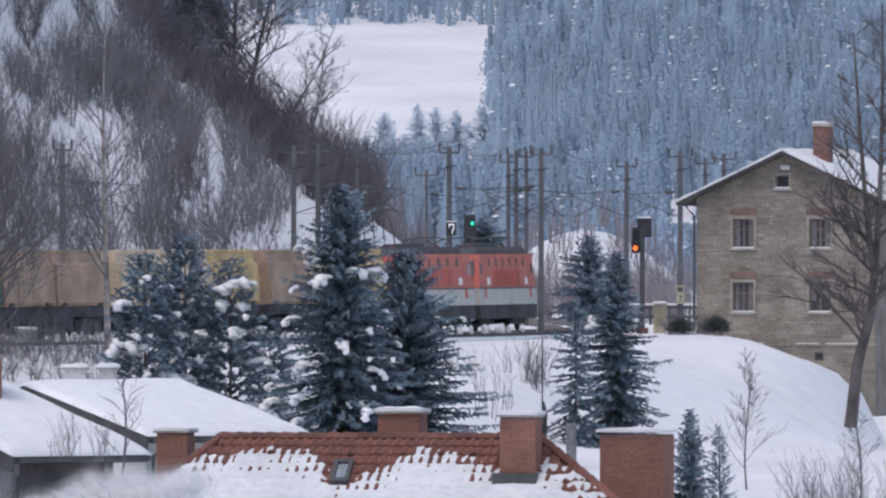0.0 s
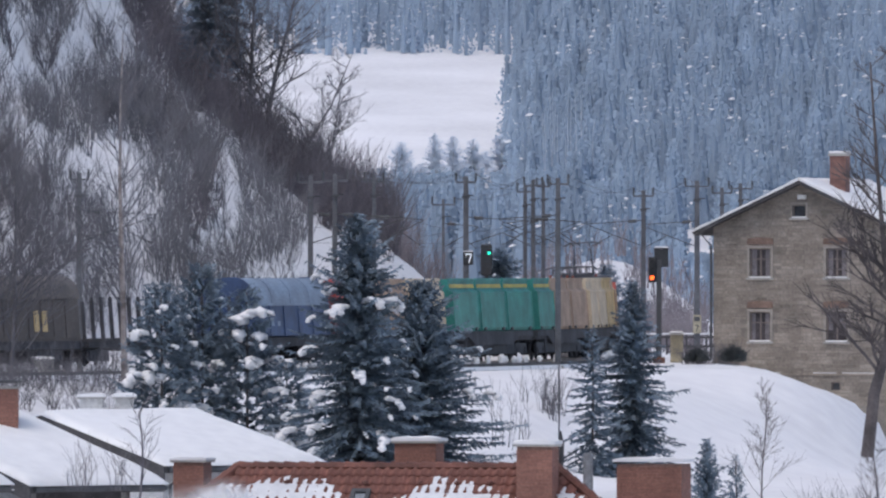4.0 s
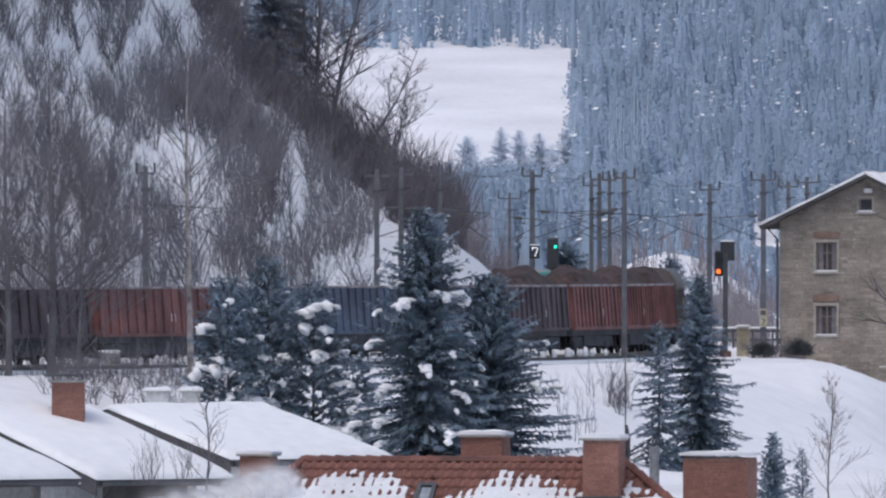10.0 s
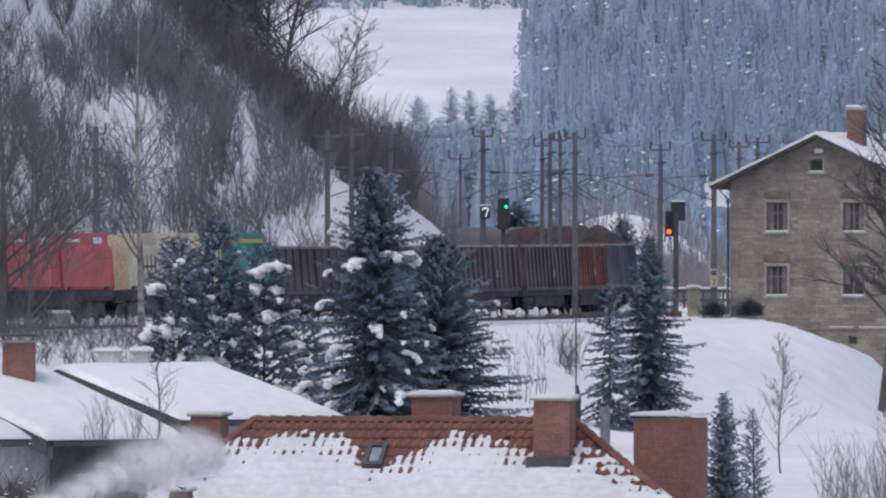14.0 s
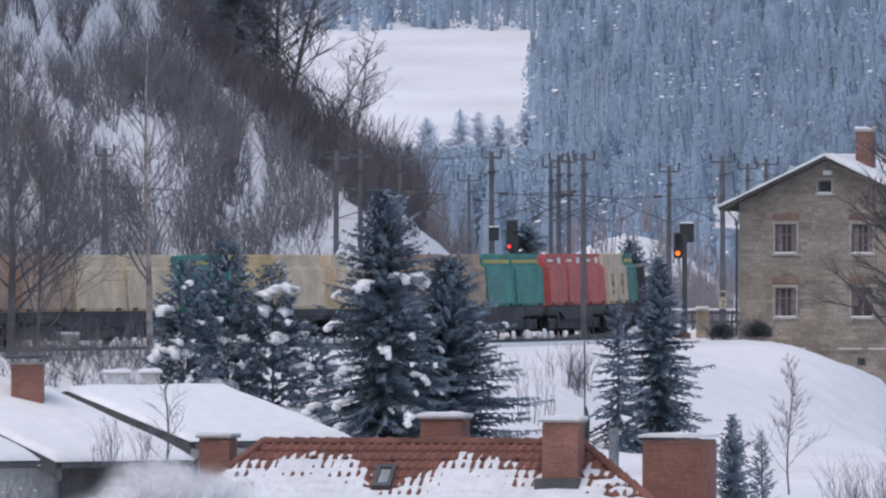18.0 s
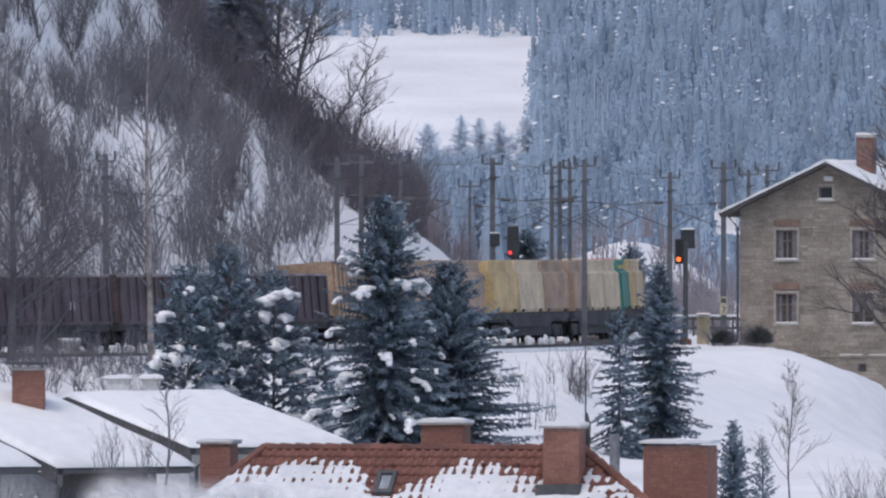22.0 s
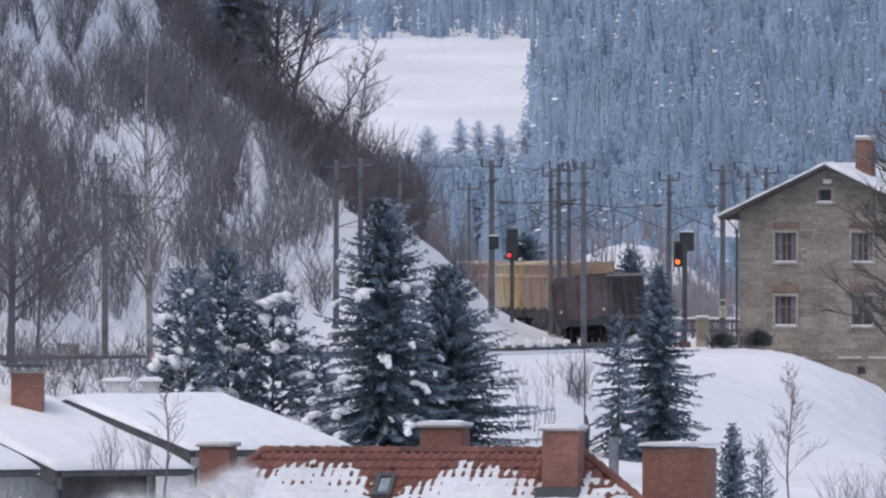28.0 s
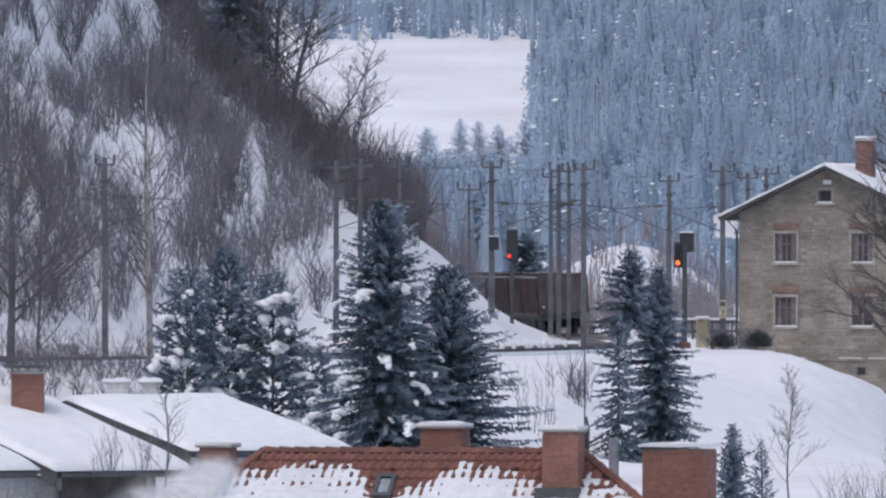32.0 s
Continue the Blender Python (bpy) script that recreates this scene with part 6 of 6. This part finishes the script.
def bare_tree(x, y, base, top, r, seed, label, paint=None, lean=(0, 0), levels=4, split=5, fork=0.35, name="bare_tree", first=0.3, pale=None, up=0.75, paths=None, lots=1.0, stout=0.010):
    rng = random.Random(seed)
    root = thing(name, pose(x, y, base), label, "bare tree")
    h = top - base
    lines = [[Vector(q) for q in line] for line in paths] if paths else [[Vector((lean[0] * t + 0.10 * math.sin(5 * t + seed), lean[1] * t, h * t)) for t in (0, 0.2, 0.4, 0.6, 0.8, 1.0)]]
    vs, fs = [], []
    for line in lines:
        part("trunk", tube(line, r if line is lines[0] else r * 0.6, max(0.015, r * 0.12), 8), pale or paint or BARK, root)
        m = len(line) - 1
        n = int((10 + h * 1.3) * lots)
        for i in range(n):
            t = first + (1 - first) * (i + rng.random()) / n
            j = min(m - 1, int(t * m))
            c = line[j].lerp(line[j + 1], t * m - j)
            a = rng.uniform(0, math.tau)
            d = Vector((math.cos(a), math.sin(a), up + 0.5 * rng.random()))
            grow(vs, fs, c, d, h * fork * (1.12 - t) * rng.uniform(0.7, 1.2) + 0.3, max(stout, r * 0.42 * (1.1 - t)), levels - 2, rng, split)
    ob = new("branchwork", mesh_of("branchwork", vs, fs, paint or BARK))
    ob.parent = root
    return root


bare_tree(-18.34, 672, -1.37, 12.28, 0.20, 31, "tall bare dark-barked tree beside the track", levels=4, split=8, fork=0.28, first=0.2, paint=TWIG)
bare_tree(-20.09, 668, -1.33, 11.28, 0.16, 32, "tall bare dark-barked tree beside the track", levels=4, split=8, fork=0.32, first=0.2, paint=TWIG)
bare_tree(-17.04, 670, -1.35, 9.39, 0.09, 36, "slender bare tree beside the track", levels=4, split=7, fork=0.30, first=0.15, paint=TWIG)
bare_tree(-12.54, 674, -0.42, 14.47, 0.15, 33, "slim bare birch with a pale trunk", paint=TWIG_GREY, fork=0.22, first=0.2, pale=BIRCH)
bare_tree(18.44, 650, -3.3, 14.2, 0.27, 34, "tall forked bare tree leaning on the snowy bank", levels=4, split=6, first=0.22, fork=0.17, up=0.35, lots=0.9, paths=[[(0, 0, 0), (0.28, 0, 2.6), (0.82, 0, 4.6), (0.95, 0, 6.2), (0.70, 0, 8.4), (0.40, 0, 12), (0.12, 0, 16.2)], [(0.80, 0, 4.5), (1.05, 0.2, 6.5), (1.25, 0.2, 10.5), (1.32, 0.2, 14), (1.30, 0.2, 17.4)]])
for k, (a, b, c, t, w) in enumerate(((487, 190, 500, -150, 0.17), (512, 205, 585, -110, 0.16), (437, 140, 446, -130, 0.12), (470, 180, 462, -100, 0.10), (572, 240, 668, 70, 0.11), (622, 275, 650, 110, 0.07))):
    yy = 800.0
    x, z0, z1 = (a - 784) * yy / 28067, 4.5 + (445 - b) * yy / 28067, 4.5 + (445 - t) * yy / 28067
    l = (c - a) * yy / 28067
    bare_tree(x, yy, z0 - 1.5, z1, w, 40 + k, "bare deciduous tree on the crest of the spur", levels=5, split=3, fork=0.40, name="crest_tree", paint=TWIG, first=0.22, up=0.5, lots=1.3, stout=0.03, paths=[[(0, 0, 0), (0.10 * l, 0, 0.25 * (z1 - z0)), (0.30 * l, 0, 0.5 * (z1 - z0)), (0.62 * l, 0, 0.78 * (z1 - z0)), (l, 0, z1 - z0 + 1.5)]])
bare_tree(13.12, 600, -5.1, -0.2, 0.035, 60, "small bare sapling standing in the snow", levels=4, split=4, fork=0.27, name="sapling", first=0.16, up=1.0, lots=1.3)
bare_tree(-7.54, 430, -3.39, 0.59, 0.05, 61, "young birch with a few reddish leaves", levels=3, split=5, fork=0.3, name="young_birch", paint=TWIG_RED, first=0.45)
bare_tree(16.18, 560, -5.9, -1.98, 0.05, 62, "bare sapling at the foot of the bank", levels=4, split=4, fork=0.25, name="sapling", first=0.3, up=1.0)


# twig colour lightened to suggest haze in front of distant bushes
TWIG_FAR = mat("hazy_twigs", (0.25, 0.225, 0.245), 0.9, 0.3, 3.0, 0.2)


def shrubs(name, label, spots, paint, seed, lo, hi, stems=11, r=0.016, spread=0.5, twigs=3):
    """Thickets of thin stems fanning out of one root, each with a few side twigs, too many to count."""
    rng = np.random.default_rng(seed)
    p = np.repeat(np.array(spots, float), stems, 0)
    n = len(p)
    p[:, :2] += rng.normal(0, 0.14, (n, 2))
    p[:, 2] -= 0.1
    a, tilt, h = rng.uniform(0, math.tau, n), rng.random(n) ** 0.7 * spread, rng.uniform(lo, hi, n)
    out = np.stack((np.cos(a), np.sin(a), np.zeros(n)), -1)
    up = np.array((0.0, 0.0, 1.0))

    def along(t, k=None):
        o, g, hh, q = (out, tilt, h, p) if k is None else (out[k], tilt[k], h[k], p[k])
        t = np.broadcast_to(np.asarray(t, float), hh.shape)
        return q + hh[:, None] * (t[:, None] * up * (1 - 0.18 * g * t)[:, None] + o * (g * t ** 1.35)[:, None])
    bend_ = rng.normal(0, 0.05, (n, 3)) * h[:, None]
    mid = along(0.5) + bend_
    rad = r * rng.uniform(0.7, 1.3, n)
    segs = [(p, mid, rad, rad * 0.75), (mid, along(1.0), rad * 0.75, rad * 0.35)]
    for i in range(twigs):
        t = rng.uniform(0.3, 0.9, n)
        c = along(t) + bend_ * (1 - np.abs(t - 0.5) * 2)[:, None]
        b = rng.uniform(0, math.tau, n)
        d = np.stack((np.cos(b) * 0.55, np.sin(b) * 0.55, rng.uniform(0.55, 1.1, n)), -1) + out * tilt[:, None]
        segs.append((c, c + d * (h * rng.uniform(0.16, 0.38, n))[:, None], rad * 0.6, rad * 0.3))
    co = []
    for c0, c1, r0, r1 in segs:
        d = c1 - c0
        u = np.cross(d, np.array((0.31, 0.95, 0.1)))
        u /= np.linalg.norm(u, axis=1, keepdims=True)
        v = np.cross(d, u)
        v /= np.linalg.norm(v, axis=1, keepdims=True)
        ring = [math.cos(k * 2.0944) * u + math.sin(k * 2.0944) * v for k in range(3)]
        for k in range(3):
            e, f = ring[k], ring[(k + 1) % 3]
            co.append(np.stack((c0 + e * r0[:, None], c0 + f * r0[:, None], c1 + f * r1[:, None], c1 + e * r1[:, None]), 1))
    return tagged(new(name, leaves(name, np.concatenate(co).reshape(-1, 3), paint)), label, "shrubs", kind="stuff")


def scatter(n, seed, s0, s1, d0, d1, keep=None):
    """Roots on the spur: s along the track, d metres up from it; keep(x, z, d, chance) picks where they grow."""
    rng = np.random.default_rng(seed)
    got = []
    while len(got) < n:
        ss, dd = rng.uniform(s0, s1, 4 * n), rng.uniform(d0, d1, 4 * n)
        x, y, th = line_at(ss)
        x, y = x - dd * np.cos(th), y + dd * np.sin(th)
        z = height(x, y)
        for row in zip(x.tolist(), y.tolist(), z.tolist(), dd.tolist(), rng.random(4 * n).tolist()):
            if keep is None or keep(row[0], row[2], row[3], row[4]):
                got.append(row[:3])
    return got[:n]


def inside(x, z, spots):
    return any(((x - a) / c) ** 2 + ((z - b) / d) ** 2 < 1 for a, b, c, d in spots)


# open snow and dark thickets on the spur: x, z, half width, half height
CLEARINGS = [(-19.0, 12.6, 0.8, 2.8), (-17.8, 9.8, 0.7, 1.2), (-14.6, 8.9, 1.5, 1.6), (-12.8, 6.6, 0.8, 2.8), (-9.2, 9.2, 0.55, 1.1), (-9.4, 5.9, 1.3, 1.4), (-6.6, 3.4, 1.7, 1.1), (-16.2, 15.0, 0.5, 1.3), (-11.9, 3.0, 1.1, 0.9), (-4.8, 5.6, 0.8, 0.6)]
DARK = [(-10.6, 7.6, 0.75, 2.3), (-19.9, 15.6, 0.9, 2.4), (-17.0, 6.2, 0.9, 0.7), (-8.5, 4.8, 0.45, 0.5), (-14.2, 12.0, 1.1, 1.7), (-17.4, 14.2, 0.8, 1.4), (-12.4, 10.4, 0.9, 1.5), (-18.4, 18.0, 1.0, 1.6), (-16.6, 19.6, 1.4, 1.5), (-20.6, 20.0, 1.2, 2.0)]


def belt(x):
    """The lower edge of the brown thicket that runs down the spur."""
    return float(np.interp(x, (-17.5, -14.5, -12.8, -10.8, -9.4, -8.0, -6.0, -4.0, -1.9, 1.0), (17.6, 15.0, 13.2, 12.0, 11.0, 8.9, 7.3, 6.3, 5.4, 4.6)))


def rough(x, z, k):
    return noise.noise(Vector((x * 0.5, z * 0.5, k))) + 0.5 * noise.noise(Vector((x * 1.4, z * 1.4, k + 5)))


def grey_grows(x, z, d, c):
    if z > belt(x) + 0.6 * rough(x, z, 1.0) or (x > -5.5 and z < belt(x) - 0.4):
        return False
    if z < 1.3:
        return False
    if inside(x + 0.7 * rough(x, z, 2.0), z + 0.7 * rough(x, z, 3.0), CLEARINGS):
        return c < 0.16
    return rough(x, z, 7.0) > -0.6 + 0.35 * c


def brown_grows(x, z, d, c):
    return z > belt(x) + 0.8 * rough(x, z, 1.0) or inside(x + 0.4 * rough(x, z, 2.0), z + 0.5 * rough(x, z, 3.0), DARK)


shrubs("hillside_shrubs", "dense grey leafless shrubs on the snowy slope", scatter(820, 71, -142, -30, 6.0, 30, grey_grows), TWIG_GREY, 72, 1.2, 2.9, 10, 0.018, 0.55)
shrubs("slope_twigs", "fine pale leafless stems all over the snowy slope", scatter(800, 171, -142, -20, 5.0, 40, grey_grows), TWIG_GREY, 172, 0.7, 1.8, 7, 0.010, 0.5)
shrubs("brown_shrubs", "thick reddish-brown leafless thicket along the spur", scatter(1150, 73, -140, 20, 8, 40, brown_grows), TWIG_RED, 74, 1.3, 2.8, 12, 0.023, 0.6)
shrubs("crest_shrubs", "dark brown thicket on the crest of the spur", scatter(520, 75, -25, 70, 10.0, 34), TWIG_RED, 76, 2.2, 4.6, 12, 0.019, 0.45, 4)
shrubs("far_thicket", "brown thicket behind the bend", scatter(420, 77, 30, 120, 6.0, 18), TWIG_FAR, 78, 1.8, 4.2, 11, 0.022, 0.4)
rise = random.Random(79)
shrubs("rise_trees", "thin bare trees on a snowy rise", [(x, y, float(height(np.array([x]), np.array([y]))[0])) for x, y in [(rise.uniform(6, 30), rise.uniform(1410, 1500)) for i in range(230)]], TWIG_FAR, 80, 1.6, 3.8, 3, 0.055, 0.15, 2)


bend_rng = random.Random(91)
ROWS = [(bend_rng.uniform(5.5, 16.5), bend_rng.uniform(890, 985)) for i in range(170)]
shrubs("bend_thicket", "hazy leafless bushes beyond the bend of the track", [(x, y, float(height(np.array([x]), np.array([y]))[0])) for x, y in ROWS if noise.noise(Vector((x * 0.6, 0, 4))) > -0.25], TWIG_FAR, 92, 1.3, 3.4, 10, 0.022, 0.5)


def spots_on(rows):
    return [(x, y, zg(x, y)) for x, y in rows]


rg = random.Random(80)
shrubs("bank_shrubs", "thin bare shrubs on the snowy bank", spots_on([(5.75 + rg.gauss(0, 0.35), 705 + rg.uniform(-2, 2)) for i in range(12)] + [(-16.82 + rg.uniform(-4, 6), 672 + rg.uniform(-6, 6)) for i in range(46)]), TWIG, 81, 0.8, 2.3, 7, 0.013, 0.6, 3)
shrubs("bank_saplings", "thin upright saplings on the snowy bank", spots_on([(3.95 + rg.gauss(0, 0.3), 680 + rg.uniform(-2, 2)) for i in range(4)]), TWIG, 87, 1.6, 3.0, 4, 0.014, 0.2)
shrubs("bank_tangle", "tangled arching bushes on the bank below the track", spots_on([(rg.uniform(-18, -11.5), rg.uniform(652, 668)) for i in range(60)]), TWIG, 88, 0.7, 1.7, 7, 0.012, 1.0, 4)
shrubs("garden_shrubs", "bare garden shrubs beside the house", spots_on([(14.52 + rg.uniform(-1.2, 1.5), 792 + rg.uniform(-2, 2)) for i in range(16)]), TWIG, 82, 0.5, 1.3, 12, 0.016, 0.9, 3)
for x, r in ((13.88, 0.50), (15.71, 0.58)):
    c = thing("round_shrub", pose(x, 789.0, -0.19), "dark rounded evergreen shrub dusted with snow", "shrub", "round shrubs by the house")
    vs, fs = [], []
    for i in range(420):
        d = Vector((rg.gauss(0, 1), rg.gauss(0, 1), abs(rg.gauss(0, 1)))).normalized()
        grow(vs, fs, d * r * 0.25, d, r * rg.uniform(0.6, 0.95), 0.034, 1, rg, 3, 0.1)
    ob = new("foliage", mesh_of("foliage", vs, fs, DARK_NEEDLE))
    ob.parent = c
shrubs("foot_shrubs", "tall bare shrubs at the foot of the bank", [(14.4 + rg.uniform(-1.6, 3), 520 + rg.uniform(-8, 8), -6.0) for i in range(30)], TWIG_GREY, 83, 1.8, 3.6, 8, 0.012, 0.3, 3)
shrubs("yard_shrubs", "bare twiggy garden shrubs before a snowy roof", [(-8.84 + rg.uniform(-0.9, 0.9), 436, -1.56) for i in range(7)], TWIG, 84, 0.6, 1.5, 6, 0.008, 0.45, 3)
shrubs("yard_thicket", "dark snowy garden thicket between the houses", [(-11.52 + rg.uniform(-1.5, 1.2), 415 + rg.uniform(-2, 2), -4.59) for i in range(70)], BARK, 85, 0.9, 2.5, 13, 0.02, 0.6, 5)
shrubs("smoke_thicket", "dark garden thicket under the eaves", [(-8.72 + rg.uniform(-1.6, 1.8), 412 + rg.uniform(-2, 2), -4.53) for i in range(20)], BARK, 86, 0.9, 1.9, 10, 0.018, 0.7, 4)
bm = bmesh.new()
for i in range(150):
    lump(bm, (-11.49 + rg.gauss(0, 0.8), 412.5 + rg.uniform(-1.5, 1), -3.3 + rg.gauss(0, 0.7)), rg.uniform(0.03, 0.12), 0.06, rg.uniform(0.008, 0.026), None, 1)
tagged(obj("thicket_snow", bm, SNOW, True), "streaks of snow on the garden thicket", "snow", kind="stuff")


# ---------------------------------------------------------------- the far forest
def far_forest():
    """Spruces with their boughs as single bent leaves of needles, all at once."""
    rng = np.random.default_rng(90)
    n = 4800
    y = 2605 + 1250 * rng.random(n) ** 1.2
    x = rng.uniform(-44, 104, n) * y / 3000
    field = (x < 17.6 + np.sin(y * 0.05) + (y - 2944) * 0.003) & (y > 2800) & (y < 3215)
    gap = (x > 45) & (x < 53) & (y > 2749) & (y < 2812)
    x, y = x[~field & ~gap], y[~field & ~gap]
    n = len(x)
    z = -8 + (y - 2600) * 0.09
    h = rng.uniform(9, 19, n)
    low = (x < 19) & (y < 2800)
    h[low] = (21.5 - z[low]) * rng.uniform(0.72, 1.0, low.sum())
    front = (x > 45) & (x < 53) & (y < 2812)
    h[front] = np.minimum(h[front], np.maximum(2.5, 7.0 - z[front]))
    w = h * rng.uniform(0.15, 0.23, n)
    m = 108
    g = 0.04 + 0.96 * (np.arange(m)[None, :] + rng.random((n, m))) / m
    f = 1 - g
    a = np.arange(m)[None, :] * 2.39996 + rng.random((n, 1)) * 6.28 + rng.uniform(-0.4, 0.4, (n, m))
    r = w[:, None] * f ** 0.8 * rng.uniform(0.6, 1.2, (n, m)) + 0.15
    bz = z[:, None] + h[:, None] * (0.04 + 0.96 * g)
    ca, sa = np.cos(a), np.sin(a)
    fall = 0.25 + r * rng.uniform(0.2, 0.5, (n, m))
    u = rng.uniform(0.75, 1.08, (n, m))
    c = np.stack((x[:, None] + ca * r * u, y[:, None] + sa * r * u, bz - fall * u), -1)
    # sprays lie much alike, evening the shading as haze would
    nn = np.stack((rng.normal(0, 0.15, (n, m)), rng.normal(-0.9, 0.12, (n, m)), np.full((n, m), 0.42)), -1)
    nn /= np.linalg.norm(nn, axis=-1, keepdims=True)
    tt = np.stack((np.ones((n, m)), rng.normal(0, 0.5, (n, m)), rng.normal(0, 0.35, (n, m))), -1)
    tt -= nn * (tt * nn).sum(-1, keepdims=True)
    tt /= np.linalg.norm(tt, axis=-1, keepdims=True)
    bb = np.cross(nn, tt)
    s1, s2 = rng.uniform(0.16, 0.44, (n, m, 1)), rng.uniform(0.16, 0.44, (n, m, 1))
    quad = np.stack((c - tt * s1, c - bb * s2, c + tt * s1, c + bb * s2), 2)
    # the dense inside of each crown
    t = np.arange(8) * math.tau / 8
    wc = w * np.where((x < 20) & (y > 3200) & (y < 3310), 0.22, 0.66)
    ring = np.stack((x[:, None] + wc[:, None] * np.cos(t), y[:, None] + wc[:, None] * np.sin(t), np.repeat(z[:, None], 8, 1)), -1)
    nxt = np.roll(ring, -1, 1)
    peak = np.repeat(np.stack((x, y, z + h * 0.98), -1)[:, None], 8, 1)
    inner = np.stack((ring, nxt, peak, peak + np.array((0.01, 0, 0))), 2)
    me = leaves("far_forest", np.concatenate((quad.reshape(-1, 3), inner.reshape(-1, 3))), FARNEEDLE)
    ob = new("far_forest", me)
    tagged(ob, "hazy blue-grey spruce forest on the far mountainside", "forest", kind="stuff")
    # snow caught in the boughs, in loose drifts
    sv, sf = [], []
    pick = np.argwhere((sa < -0.35) & (rng.random((n, m)) < 0.20) & (f > 0.12) & (f < 0.9))
    for i, j in pick:
        c = (x[i] + ca[i, j] * r[i, j] * 1.1, y[i] + sa[i, j] * r[i, j] * 1.1 - 0.4, bz[i, j] - 0.3 * fall[i, j])
        px, pz = c[0] / c[1] * 3000, c[2] / c[1] * 3000
        if noise.noise(Vector((px * 0.07, pz * 0.07, 2))) + 0.6 * noise.noise(Vector((px * 0.25, pz * 0.25, 8))) < 0.06:
            continue
        s = 0.18 + 0.60 * rng.random() ** 4
        lean = rng.uniform(-0.25, 0.35)
        p = len(sv)
        sv.extend([(c[0] - s, c[1], c[2] - lean * s), (c[0] + s * 1.1, c[1], c[2] + lean * s), (c[0] + s * 0.2, c[1] - 0.5 * s, c[2] - 0.28 * s), (c[0], c[1], c[2] + 0.34 * s)])
        sf.extend([(p, p + 2, p + 3), (p + 2, p + 1, p + 3), (p, p + 1, p + 2)])
    ob = new("forest_snow", mesh_of("forest_snow", sv, sf, SNOW))
    tagged(ob, "flecks of snow caught in the far forest", "snow", kind="stuff")
    # pale stems along the forest edge by the field
    bm = bmesh.new()
    for i in range(13):
        px = 22.0 + 14 * rng.random() ** 1.4
        yy = 2790 + rng.uniform(-6, 6)
        zz = 4.5 + (445 - rng.uniform(215, 260)) * yy / 28067
        top = zz + rng.uniform(5, 11)
        tube([(px, yy, zz - 3), (px + rng.normal(0, 0.15), yy, zz + 3), (px + rng.normal(0, 0.2), yy, top)], 0.09, 0.05, 5, bm)
    ob = obj("forest_stems", bm, PALE_STEM)
    tagged(ob, "pale bare stems along the forest edge", "tree trunks", kind="stuff")


far_forest()
YOUNG = [(757, 224, 2.4), (815, 208, 1.7), (848, 213, 1.6), (883, 218, 2.0), (932, 210, 2.2), (790, 262, 1.8), (866, 256, 1.6), (905, 240, 1.5), (736, 268, 2.0), (962, 238, 1.5), (985, 262, 1.6), (828, 268, 1.8), (775, 250, 1.3)]
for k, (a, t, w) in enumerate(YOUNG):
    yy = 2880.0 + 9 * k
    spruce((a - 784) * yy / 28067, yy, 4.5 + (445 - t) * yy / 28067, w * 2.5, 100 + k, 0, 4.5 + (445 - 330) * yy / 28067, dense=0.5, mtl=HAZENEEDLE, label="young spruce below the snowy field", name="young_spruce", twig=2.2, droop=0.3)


# ---------------------------------------------------------------- chimney smoke
SMOKE = smoke_mat()
PUFFS = []
rs = random.Random(7)
for k in range(13):
    f = k / 12
    x, z = -8.95 + f ** 0.9 * 4.4 + rs.gauss(0, 0.10), -2.30 + 1.45 * f ** 0.6 + rs.gauss(0, 0.12) * (0.3 + f)
    r = (0.58 + 0.55 * math.sin(math.pi * min(1.0, 0.10 + f * 0.75))) * rs.uniform(0.85, 1.15)
    bm = bmesh.new()
    lump(bm, (0, 0, 0), r, r * 0.6, r * 0.72, None, 3)
    bmesh.ops.delete(bm, geom=[v for v in bm.verts if v.co.y > 0.05], context="VERTS")
    ob = obj("smoke_puff", bm, SMOKE, True)
    tagged(ob, "soft drifting puff of pale chimney smoke", "smoke", "chimney smoke")
    PUFFS.append((ob, (x, 362.5 + 0.25 * k, z), k * 0.5))


# ---------------------------------------------------------------- stone facing of the station house
def facing():
    n = 0
    rest = bmesh.new()
    rng = random.Random(12)
    rng.shuffle(STONES)
    for x0, x1, z0, z1, d in STONES:
        if n < 300:
            st = part("stone", box(x0, x1, -d, 0.02, z0, z1, 0.012), STONE, GABLE)
            n += 1
        else:
            verts_box(rest, x0, x1, -d, 0.02, z0, z1)
    tagged(part("stonework", rest, STONE_I, GABLE), kind="stuff")


STONE_I = island(mat("laid_stone", (0.295, 0.256, 0.22), 0.9, 0.3, 1.6, 0.12, 0.02), 0.18)
facing()


motions()
